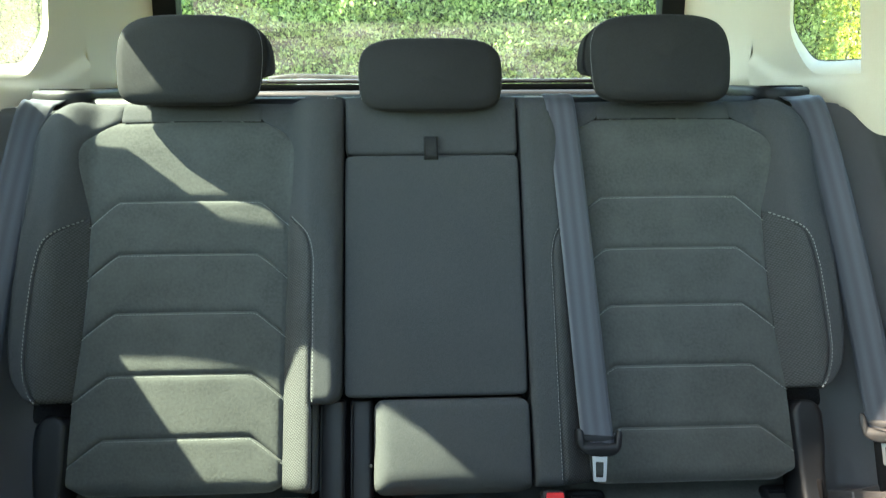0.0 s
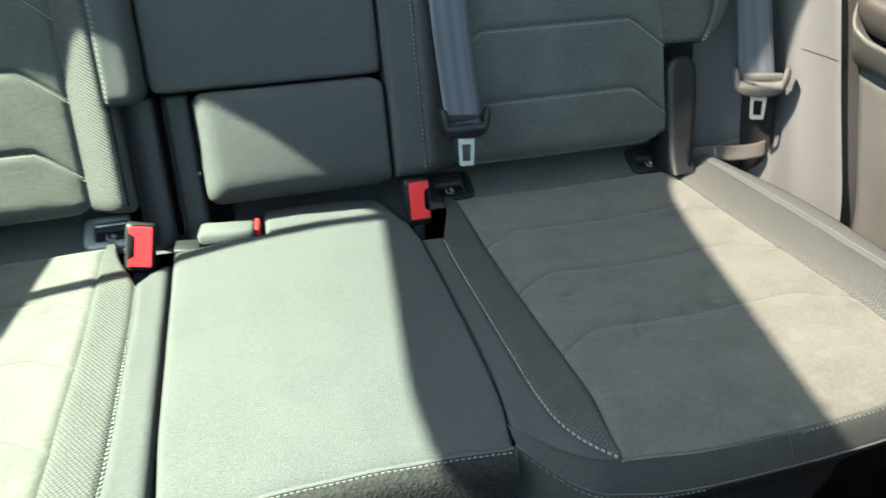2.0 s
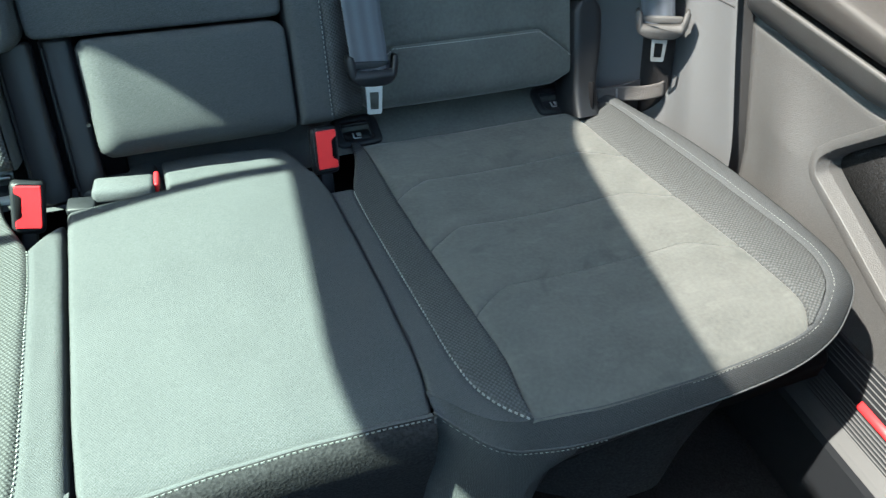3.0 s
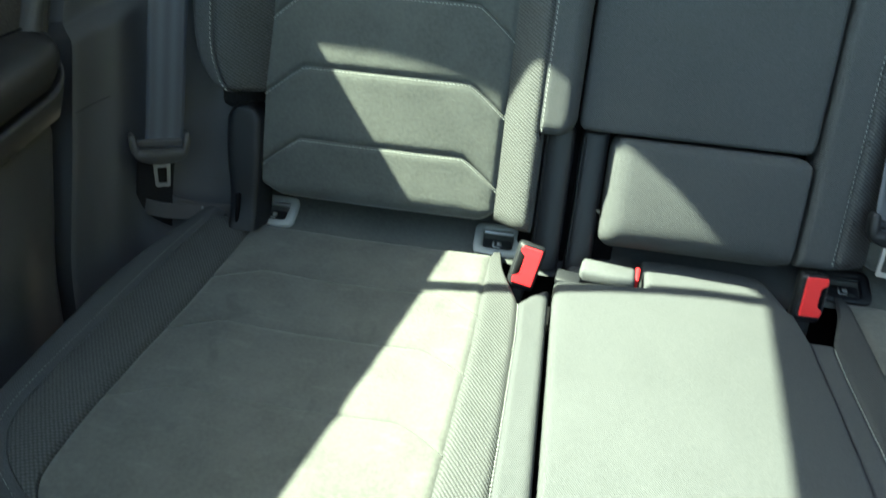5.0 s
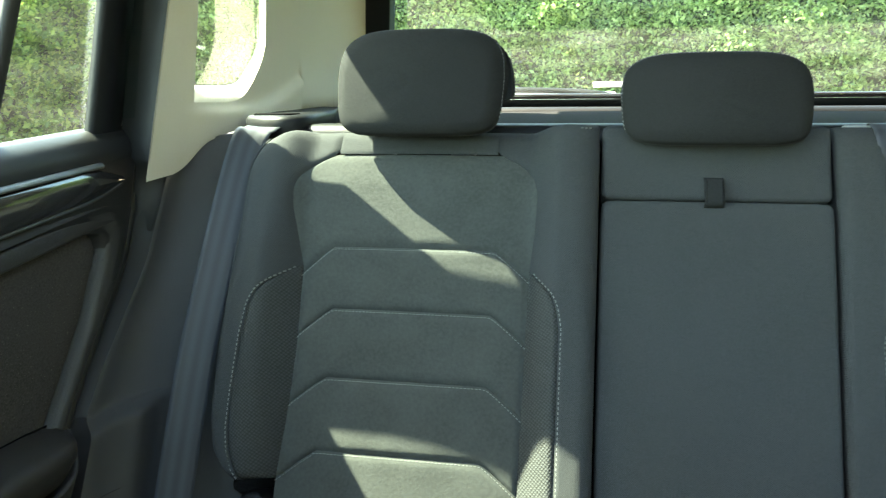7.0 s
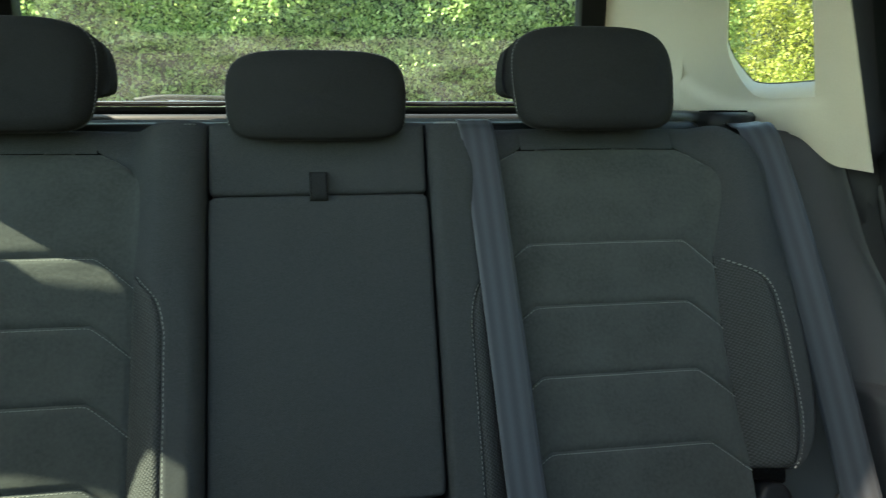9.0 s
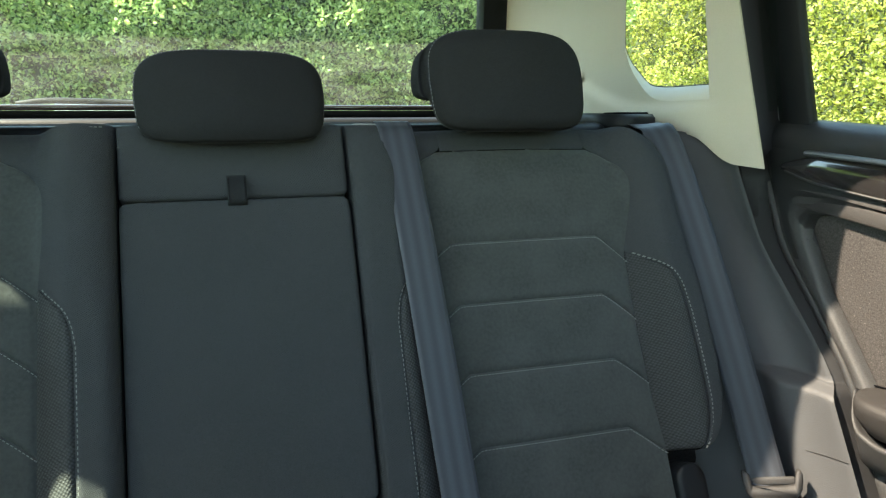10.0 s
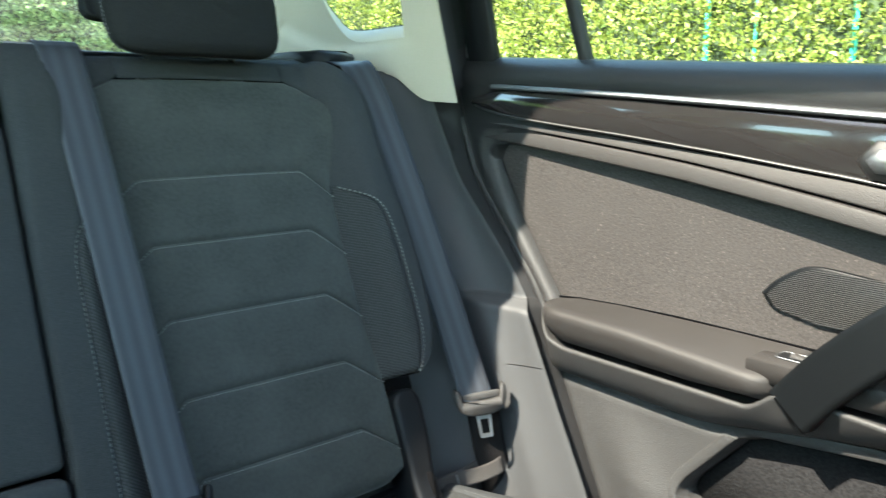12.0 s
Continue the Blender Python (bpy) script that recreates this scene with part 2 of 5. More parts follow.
ROOFGLASS = bpy.data.materials.new("grey tinted roof glass")
ROOFGLASS.use_nodes = True
nt = ROOFGLASS.node_tree
nt.nodes.remove(nt.nodes["Principled BSDF"])
tint, shine, both, fr2 = (nt.nodes.new("ShaderNode" + k) for k in ("BsdfTransparent", "BsdfGlossy", "MixShader", "Fresnel"))
tint.inputs[0].default_value = (0.465, 0.428, 0.425, 1)
shine.inputs["Roughness"].default_value = 0.02
nt.links.new(fr2.outputs[0], both.inputs[0])
nt.links.new(tint.outputs[0], both.inputs[1])
nt.links.new(shine.outputs[0], both.inputs[2])
nt.links.new(both.outputs[0], nt.nodes["Material Output"].inputs[0])


def leaf_material(name, dark, mid, pale):
    m = bpy.data.materials.new(name)
    m.use_nodes = True
    t = m.node_tree
    b = t.nodes["Principled BSDF"]
    b.inputs["Roughness"].default_value = 0.45
    g = t.nodes.new("ShaderNodeNewGeometry")
    r = t.nodes.new("ShaderNodeValToRGB")
    r.color_ramp.elements[0].color = (*dark, 1)
    r.color_ramp.elements[1].color = (*pale, 1)
    r.color_ramp.elements.new(0.5).color = (*mid, 1)
    t.links.new(g.outputs["Random Per Island"], r.inputs[0])
    t.links.new(r.outputs[0], b.inputs["Base Color"])
    tr = t.nodes.new("ShaderNodeBsdfTranslucent")
    t.links.new(r.outputs[0], tr.inputs[0])
    ms = t.nodes.new("ShaderNodeMixShader")
    ms.inputs[0].default_value = 0.55
    t.links.new(b.outputs[0], ms.inputs[1])
    t.links.new(tr.outputs[0], ms.inputs[2])
    t.links.new(ms.outputs[0], t.nodes["Material Output"].inputs[0])
    return m


LEAF = leaf_material("hedge leaves", (0.08, 0.14, 0.045), (0.285, 0.39, 0.125), (0.54, 0.63, 0.26))
# Darker copy of the leaf colours, holding the shade on the left hedge.
LEAF_SHADED = leaf_material("hedge leaves, shaded copy", (0.05, 0.10, 0.015), (0.13, 0.21, 0.035), (0.27, 0.34, 0.07))
LEAF_YOUNG = leaf_material("young yellow green hedge leaves", (0.08, 0.115, 0.02), (0.235, 0.265, 0.05), (0.46, 0.44, 0.13))


# ---------------------------------------------------------------- building helpers
def finish(bm, name, mat, smooth=True, recalc=True):
    if recalc:
        bmesh.ops.recalc_face_normals(bm, faces=bm.faces)
    me = bpy.data.meshes.new(name)
    bm.to_mesh(me)
    bm.free()
    me.materials.append(mat)
    if smooth:
        me.polygons.foreach_set("use_smooth", [True] * len(me.polygons))
    return me


def part(name, bm, mat, parent=None, label="", smooth=True, recalc=True):
    """One mesh object, under a thing or a part when a parent is given."""
    ob = new(name, finish(bm, name, mat, smooth, recalc))
    if parent:
        ob.parent = parent
        ob.matrix_parent_inverse = parent.matrix_world.inverted()
    if label:
        tagged(ob, label)
    return ob


def thing(name, label, category, base=(0, 0, 0), group="", kind=""):
    ob = new(name)
    ob.location = base
    ob.matrix_world = Matrix.Translation(base)
    ob.empty_display_size = 0.02
    return tagged(ob, label, category, group, kind)


def cv(table, t, soft=0.012):
    """A softened polyline through (t, value) pairs."""
    xs, ys = [p[0] for p in table], [p[1] for p in table]
    return float(np.mean([np.interp(t + k * soft, xs, ys) for k in (-1, -0.5, 0, 0.5, 1)]))


def sheet(rows, bm=None, uvs=None, closed=False):
    """A grid of faces through rows of points."""
    bm = bm or bmesh.new()
    layer = bm.loops.layers.uv.verify()
    vs = [[bm.verts.new(p) for p in row] for row in rows]
    n = len(rows[0])
    for i in range(len(rows) - 1):
        for j in range(n if closed else n - 1):
            k = (j + 1) % n
            f = bm.faces.new((vs[i][j], vs[i][k], vs[i + 1][k], vs[i + 1][j]))
            if uvs:
                for loop, (p, q) in zip(f.loops, ((i, j), (i, k), (i + 1, k), (i + 1, j))):
                    loop[layer].uv = uvs[p][q]
    return bm


def cap(bm, row):
    """Closes a loft's end ring."""
    verts = [bm.verts.new(p) for p in row]
    bm.faces.new(verts)


def side_steps(size, kind, n_in):
    """Steps inward from one edge: (distance, drop)."""
    if kind[0] == "s":
        depth = kind[1] if len(kind) > 1 else 0.004
        rad = kind[2] if len(kind) > 2 else 0.009
        ds = [d for d in (0, 0.0007, 0.0018, 0.0035, 0.006) if d < rad * 0.95] + [rad]
        return [(d, depth * (1 - min(1, d / rad)) ** 2) for d in ds]
    if kind[0] == "w":
        r, deep = kind[1], kind[2]
        out = [(0.0, deep)] if deep > r else []
        for k in range(7):
            f = math.pi / 2 * k / 6
            out.append((r * (1 - math.cos(f)), r * (1 - math.sin(f))))
        return out
    return [(0.0, 0.0)]


def steps(size, first, last, n):
    a = side_steps(size, first, n)
    z = side_steps(size, last, n)
    lo, hi = a[-1][0], size - z[-1][0]
    out = [(d / size, h) for d, h in a]
    out += [((lo + (hi - lo) * k / n) / size, 0.0) for k in range(1, n)]
    out += [((size - d) / size, h) for d, h in reversed(z)]
    return out


def panel(name, where, size, sides, height, space, mat, parent, n=(14, 10), label="", bm=None):
    """An upholstered panel. where(a, b) gives its place on the seat, sides say how its left, right, lower and upper edges end:
    ("s", depth, width) tucks into a seam, ("w", radius, depth) rolls over and runs back, ("n",) stops."""
    rows, uvs = [], []
    for b, hb in steps(size[1], sides[2], sides[3], n[1]):
        row, uv = [], []
        for a, ha in steps(size[0], sides[0], sides[1], n[0]):
            u, v = where(a, b)
            row.append(space(u, v, height(u, v) - math.hypot(ha, hb)))
            uv.append((u, v))
        rows.append(row)
        uvs.append(uv)
    bm = sheet(rows, bm, uvs)
    return part(name, bm, mat, parent, label)


def pane(name, pts, mat, parent, label="", shadow=False):
    """A window pane whose face looks into the cabin."""
    bm = bmesh.new()
    cap(bm, [Vector(p) for p in pts])
    bm.normal_update()
    f = bm.faces[:][0]
    if f.normal.dot(Vector((0, .6, 1.25)) - f.calc_center_median()) < 0:
        bmesh.ops.reverse_faces(bm, faces=[f])
    ob = part(name, bm, mat, parent, label, smooth=False, recalc=False)
    ob.visible_shadow = shadow
    return ob


def resample(pts, step):
    out, left = [], 0.0
    for p, q in zip(pts, pts[1:]):
        p, q = Vector(p), Vector(q)
        length = (q - p).length
        d = left
        while d < length:
            out.append((p + (q - p) * (d / length), (q - p).normalized()))
            d += step
        left = d - length
    return out


def stitching(name, pts, height, space, parent, step=0.0060, long=0.0034, wide=0.0008, proud=0.0004, mat=None):
    """A sewn seam: one small raised thread after another."""
    bm = bmesh.new()
    for p, d in resample([(u, v, 0) for u, v in pts], step):
        s = Vector((-d.y, d.x, 0))
        e = p + d * long
        lower = [space(*(c.x, c.y), height(c.x, c.y) - 0.002) for c in (p - s * wide, p + s * wide, e + s * wide, e - s * wide)]
        upper = [space(*(c.x, c.y), height(c.x, c.y) + proud) for c in (p - s * wide * .6, p + s * wide * .6, e + s * wide * .6, e - s * wide * .6)]
        lo, up = [bm.verts.new(c) for c in lower], [bm.verts.new(c) for c in upper]
        bm.faces.new(up)
        for i in range(4):
            bm.faces.new((lo[i], lo[(i + 1) % 4], up[(i + 1) % 4], up[i]))
    return part(name, bm, mat or THREAD, parent, "dark grey sewn stitches" if mat else "pale grey sewn stitches", smooth=False)


def box(size, at=(0, 0, 0), turn=None, bevel=0.004, segments=2, bm=None, taper=1.0):
    """A box with rounded edges; taper narrows its top."""
    own = bmesh.new()
    bmesh.ops.create_cube(own, size=1)
    for v in own.verts:
        k = taper if v.co.z > 0 else 1.0
        v.co = Vector((v.co.x * size[0] * k, v.co.y * size[1] * k, v.co.z * size[2]))
    if bevel:
        bmesh.ops.bevel(own, geom=own.edges[:], offset=min(bevel, min(size) * 0.49), segments=segments, profile=0.5, affect="EDGES")
    m = Matrix.Translation(at) @ (turn.to_4x4() if turn else Matrix())
    own.transform(m)
    if bm is None:
        return own
    me = bpy.data.meshes.new("joined")
    own.to_mesh(me)
    own.free()
    bm.from_mesh(me)
    bpy.data.meshes.remove(me)
    return bm


def superellipse(rx, ry, n=40, e=4.0):
    out = []
    for k in range(n):
        a = 2 * math.pi * k / n
        c, s = math.cos(a), math.sin(a)
        out.append((rx * math.copysign(abs(c) ** (2 / e), c), ry * math.copysign(abs(s) ** (2 / e), s)))
    return out


def prism(outline, front, back, axis_map, bevel=0.0):
    """A plate with the outline's shape between two depths, its edges eased by a small step at the front and back."""
    rings = [(front, -bevel), (front + math.copysign(bevel, back - front) if bevel else front, 0), (back, 0)] if bevel else [(front, 0), (back, 0)]
    cx = sum(p[0] for p in outline) / len(outline)
    cy = sum(p[1] for p in outline) / len(outline)
    rows = []
    for d, inset in rings:
        row = []
        for x, y in outline:
            l = math.hypot(x - cx, y - cy) or 1
            k = 1 + inset / l
            row.append(axis_map(cx + (x - cx) * k, cy + (y - cy) * k, d))
        rows.append(row)
    bm = sheet(rows, closed=True)
    cap(bm, rows[0])
    cap(bm, rows[-1])
    bmesh.ops.remove_doubles(bm, verts=bm.verts, dist=1e-6)
    return bm


def tube(points, radius, n=8, bm=None):
    """A round bar along points."""
    rows = []
    pts = [Vector(p) for p in points]
    for i, p in enumerate(pts):
        d = (pts[min(i + 1, len(pts) - 1)] - pts[max(i - 1, 0)]).normalized()
        s = d.cross(Vector((0.31, 0.2, 0.93))).normalized()
        t = d.cross(s)
        rows.append([p + (s * math.cos(2 * math.pi * k / n) + t * math.sin(2 * math.pi * k / n)) * radius for k in range(n)])
    bm = sheet(rows, bm, closed=True)
    cap(bm, rows[0])
    cap(bm, rows[-1])
    return bm


def ribbon(points, across, width, thick=0.0013):
    """A strap along points, across gives its width's direction at each."""
    rows, uvs, run = [], [], 0.0
    pts = [Vector(p) for p in points]
    for i, p in enumerate(pts):
        d = (pts[min(i + 1, len(pts) - 1)] - pts[max(i - 1, 0)]).normalized()
        c = Vector(across[i] if isinstance(across, list) else across)
        c = (c - d * c.dot(d)).normalized()
        nrm = c.cross(d).normalized()
        if i:
            run += (p - pts[i - 1]).length
        ring, uv = [], []
        for k in range(9):
            a = -0.5 + k / 8
            ring.append(p + c * a * width + nrm * thick * 0.5)
            uv.append((a * width, run))
        for k in range(9):
            a = 0.5 - k / 8
            ring.append(p + c * a * width - nrm * thick * 0.5)
            uv.append((a * width, run))
        rows.append(ring)
        uvs.append(uv)
    bm = sheet(rows, uvs=uvs, closed=True)
    cap(bm, rows[0])
    cap(bm, rows[-1])
    bmesh.ops.remove_doubles(bm, verts=bm.verts, dist=1e-6)
    return bm


def glide(points, n=6):
    """A soft curve through points."""
    p = [Vector(q) for q in points]
    p = [p[0] * 2 - p[1], *p, p[-1] * 2 - p[-2]]
    out = []
    for i in range(1, len(p) - 2):
        for k in range(n):
            t = k / n
            a, b, c, d = p[i - 1], p[i], p[i + 1], p[i + 2]
            out.append(0.5 * (2 * b + (c - a) * t + (2 * a - 5 * b + 4 * c - d) * t * t + (3 * b - a - 3 * c + d) * t ** 3))
    return out + [p[-2]]


# the seat back's plane leans 23 degrees; u across, v up along it, w out towards the front of the car
LEAN, RISE = radians(23), radians(9)


def on_back(u, v, w=0.0):
    return Vector((u, 1.15 + v * math.sin(LEAN) - w * math.cos(LEAN), 0.66 + v * math.cos(LEAN) + w * math.sin(LEAN)))


# the cushion's plane rises 9 degrees to the front; u across, s forward along it, w up
def on_cushion(u, s, w=0.0):
    return Vector((u, 1.16 - s * math.cos(RISE) + w * math.sin(RISE), 0.465 + s * math.sin(RISE) + w * math.cos(RISE)))
# ---------------------------------------------------------------- rear seat backs
INS_OUT = [(-.16, .546), (-.12, .553), (0, .552), (.08, .547), (.17, .543), (.285, .545), (.33, .555), (.37, .564), (.395, .566), (.413, .561), (.428, .549), (.440, .532), (.45, .508), (.50, .508)]
INS_IN = [(-.16, .235), (.0, .235), (.285, .231), (.34, .225), (.385, .223), (.405, .226), (.420, .233), (.434, .247), (.445, .268), (.45, .282), (.50, .282)]
SEW_OUT = [(-.01, .580), (.008, .595), (.03, .604), (.06, .609), (.10, .609), (.182, .606), (.225, .600), (.246, .591), (.262, .573), (.285, .546)]
SEW_IN = [(-.16, .189), (.21, .189), (.235, .193), (.253, .200), (.285, .230)]
RIM_OUT = [(-.01, .587), (.0, .602), (.015, .619), (.035, .632), (.07, .640), (.10, .642), (.18, .642), (.34, .634), (.42, .637), (.445, .634), (.462, .627), (.476, .613), (.486, .594), (.492, .575)]
CHEVRONS = [-.057, .038, .134, .227, .313]
OUTER_W, INNER_W = .551, .232


def back_height(u, v):
    """Relief of a seat back: a shallow hollow between raised bolsters."""
    signed, u = u, abs(u)
    w = -0.014 + 0.006 * math.cos(max(-1, min(1, (u - .39) / .16)) * math.pi / 2)
    if u > .545:
        k = min(1, (u - .545) / .05)
        w += 0.043 * math.sin(k * math.pi / 2) ** 1.3 * (0.35 + 0.65 * min(1, max(0, (.52 - v) / .22)))
    if u < .235:
        k = min(1, (.235 - u) / .045)
        w += (0.027 if signed > 0 else 0.038) * math.sin(k * math.pi / 2) ** 1.3
    if v > .40:
        w -= 0.6 * (v - .40) ** 1.5
    return w


def wrinkle(u, v, amount=0.0007):
    return amount * noise.noise(Vector((u * 22, v * 22, 3.1))) + 0.4 * amount * noise.noise(Vector((u * 70, v * 70, 1.7)))


def seat_back(side, name, label):
    seat = thing(name, label, "car seat", on_back(side * .39, -.15, -.05), group="rear seat backs")
    hf = lambda u, v: back_height(u, v) + wrinkle(u, v)

    def chevron(level, u):
        a = (abs(u) - INNER_W) / (OUTER_W - INNER_W)
        return level - 0.038 * max(0, 1 - min(a, 1 - a) / 0.155) ** 1.1

    def top_edge(a):
        return .449

    levels = [None] + CHEVRONS + ["top"]
    for i in range(6):
        def edge(level, a):
            u = INNER_W + (OUTER_W - INNER_W) * a
            if level is None:
                return -.143 + .014 * (max(0, abs(a - .5) * 2 - .84) / .16) ** 2
            return top_edge(a) if level == "top" else chevron(level, u)

        def where(a, b, lo=levels[i], hi=levels[i + 1]):
            v = edge(lo, a) + (edge(hi, a) - edge(lo, a)) * b
            return side * (cv(INS_IN, v, .007) + (cv(INS_OUT, v, .007) - cv(INS_IN, v, .007)) * a), v

        seam = ("s", .0050, .010)
        panel("insert_panel", where, (.32, .10), (("s", .004, .009), ("s", .004, .009), ("w", .03, .08) if i == 0 else seam, seam),
              hf, on_back, SUEDE, seat, n=(30, 30 if i == 5 else 12))
        if i:
            pts = [where(a / 40, 0) for a in range(41)]
            stitching("stitching", [(u, v - .0035) for u, v in pts], lambda u, v: hf(u, v) - .0016, on_back, seat, .0050, .003, .0006, .0003)

    # outer bolster, rolled over the seat's outer edge
    def outer(a, b):
        v = -.004 + .494 * b
        inner = cv(SEW_OUT, v, .006) if v < .285 else cv(INS_OUT, v, .007)
        rim = cv(RIM_OUT, v, .008)
        return side * (inner + (rim - inner) * a), v
    panel("outer_bolster", outer, (.075, .48), (("s", .004, .009), ("w", .028, .09), ("w", .014, .06), ("w", .020, .08)), hf, on_back, CLOTH, seat, n=(8, 110))
    welt = [on_back(side * (cv(RIM_OUT, v, .008) - .0030), v, hf(side * (cv(RIM_OUT, v, .008) - .02), v) - .0150) for v in np.linspace(.012, .470, 50)]
    part("piping", tube(welt, .0016, 6), CLOTH, seat, "raised seam along the outer edge")

    def outer_knit(a, b):
        v = -.002 + .287 * b
        x, y = cv(INS_OUT, v, .007), cv(SEW_OUT, v, .006)
        return side * (x + (max(y, x + .0005) - x) * a), v
    panel("knit_panel", outer_knit, (.062, .287), (("s", .004, .008), ("s", .004, .008), ("w", .012, .06), ("n",)), hf, on_back, KNIT, seat, n=(10, 30), label="coarse dark knitted mesh panel")

    low = -.140 if side > 0 else -.012
    rim_in = (lambda v: .1462) if side > 0 else (lambda v: .1437 + .020 * (1 - math.sqrt(max(0, 1 - max(0, (.014 - v) / .026) ** 2))))

    def inner(a, b):
        v = low + (.490 - low) * b
        x = cv(SEW_IN, v, .006) if v < .285 else cv(INS_IN, v, .007)
        return side * (x + (rim_in(v) - x) * a), v
    panel("inner_bolster", inner, (.06, .48), (("s", .004, .009), ("w", .012 if side > 0 else .026, .06), ("w", .014, .06), ("w", .020, .08)), hf, on_back, CLOTH, seat, n=(8, 110))

    def inner_knit(a, b):
        v = -.140 + .425 * b
        x, y = cv(INS_IN, v, .007), cv(SEW_IN, v, .006)
        if side < 0 and v < -.012:
            y = .1865
        return side * (x + (min(y, x - .0005) - x) * a), v
    panel("knit_panel", inner_knit, (.044, .425), (("s", .004, .008), ("s", .004, .008), ("w", .02, .07), ("n",)), hf, on_back, KNIT, seat, n=(8, 40))
    if side < 0:
        rows = []
        for b in range(12):
            v = -.140 + .13 * b / 11
            rows.append([on_back(-.1865, v, hf(.19, v) - .004), on_back(-.1835, v, hf(.19, v) - .008), on_back(-.182, v, -.03), on_back(-.182, v, -.07)])
        part("lower_edge", sheet(rows), CLOTH, seat)

    def crown(a, b):
        return side * (.2805 + .227 * a), .449 + .041 * b
    panel("top_panel", crown, (.227, .041), (("s", .0007, .003), ("s", .0007, .003), ("s", .0014, .006), ("w", .020, .08)), hf, on_back, CLOTH, seat, n=(16, 6))

    stitching("stitching", [(side * (cv(SEW_OUT, -.002 + .287 * k / 60, .006) + .003), -.002 + .287 * k / 60) for k in range(60)], lambda u, v: hf(u, v) - .0004, on_back, seat)
    stitching("stitching", [(side * (cv(SEW_IN, v, .006) - .003), v) for v in np.linspace(-.13 if side > 0 else -.008, .283, 60)], lambda u, v: hf(u, v) - .0012, on_back, seat)
    stitching("stitching", [(side * (.155 + .11 * k / 20), .480) for k in range(21)], lambda u, v: hf(u, v) - .006, on_back, seat, .0055, .0035, .0005)

    # the padded core that closes the seams, and the seat's hard back shell
    core = box((.36, .05, .612), (0, 0, 0), None, .01, 2)
    core.transform(Matrix.Translation(on_back(side * .38, .172, -.072)) @ Matrix.Rotation(-LEAN, 4, "X"))
    part("foam_core", core, CORE, seat)
    shell = box((.50, .03, .50), (0, 0, 0), None, .012, 2)
    shell.transform(Matrix.Translation(on_back(side * .392, .215, -.085)) @ Matrix.Rotation(-LEAN, 4, "X"))
    part("back_shell", shell, CARPET, seat)
    return seat


seat_back(-1, "rear_seat_back", "dark grey cloth rear seat back with chevron seams, partly sunlit")
seat_back(1, "rear_seat_back", "dark grey cloth rear seat back with chevron seams, in shade")

# middle section: fold-down armrest between two pads
middle = thing("centre_seat_back", "dark grey cloth fold-down centre armrest panel", "armrest", on_back(0, 0, -.03))


def rect(u0, u1, v0, v1, round_corner=.012):
    def where(a, b):
        u, v = u0 + (u1 - u0) * a, v0 + (v1 - v0) * b
        du, dv = min(u - u0, u1 - u), min(v - v0, v1 - v)
        r = round_corner
        if du < r and dv < r:
            x, y = r - du, r - dv
            m = max(x, y)
            l = math.hypot(x, y)
            if l > 1e-9:
                k = m / l
                u += (1 - k) * x * (1 if u - u0 < r else -1)
                v += (1 - k) * y * (1 if v - v0 < r else -1)
        return u, v
    return where


def bulge(u0, u1, v0, v1, amount, base=0.0):
    def h(u, v):
        a, b = (u - u0) / (u1 - u0) * 2 - 1, (v - v0) / (v1 - v0) * 2 - 1
        return base + amount * (1 - a * a) * (1 - b * b) + wrinkle(u, v, .0006)
    return h


edge = ("w", .0065, .05)
panel("armrest_panel", rect(-.1405, .1425, -.0035, .3838), (.28, .38), (edge,) * 4, bulge(-.14, .14, 0, .383, .004), on_back, CLOTH, middle, n=(20, 24))
tag_pts = [on_back(-.001, .4135, -.008), on_back(-.001, .412, .002), on_back(-.001, .398, .007), on_back(-.001, .386, .0085), on_back(-.001, .378, .006), on_back(-.001, .375, -.002)]
tag = part("pull_loop", ribbon(glide(tag_pts, 4), (1, 0, 0), .0235, .0025), DARKENED_CLOTH, middle, "folded dark cloth pull loop")
for e in (-.0095, .0095):
    bm = bmesh.new()
    for k in range(7):
        box((.0008, .001, .003), on_back(-.001 + e, .381 + .0042 * k, .0095), Matrix.Rotation(-LEAN, 3, "X"), 0, 1, bm)
    part("stitching", bm, CORE, tag)

pad_top = thing("centre_backrest_pad", "dark grey cloth pad under the middle headrest", "car seat", on_back(0, .39, -.05))
panel("pad", rect(-.1405, .142, .3858, .490, .010), (.282, .09), (edge, edge, ("w", .006, .04), ("w", .014, .08)), bulge(-.14, .14, .386, .476, .002, -.004), on_back, CLOTH, pad_top, n=(20, 10))
bm = box((.34, .04, .47), (0, 0, 0), None, .01, 2)
bm.transform(Matrix.Translation(on_back(0, .235, -.07)) @ Matrix.Rotation(-LEAN, 4, "X"))
part("foam_core", bm, CORE, pad_top)

pad_low = thing("centre_lower_pad", "dark grey cloth bolster below the folded armrest, sunlit on one corner", "car seat", on_back(.02, -.14, -.05))
panel("pad", rect(-.096, .1415, -.150, -.0075, .016), (.235, .135), (("w", .028, .07), ("w", .006, .06), ("w", .034, .09), ("w", .012, .06)),
      bulge(-.095, .142, -.147, -.010, .006, .010), on_back, CLOTH, pad_low, n=(18, 10))
bm = box((.21, .05, .11), (0, 0, 0), None, .01, 2)
bm.transform(Matrix.Translation(on_back(.028, -.075, -.045)) @ Matrix.Rotation(-LEAN, 4, "X"))
part("foam_core", bm, CORE, pad_low)

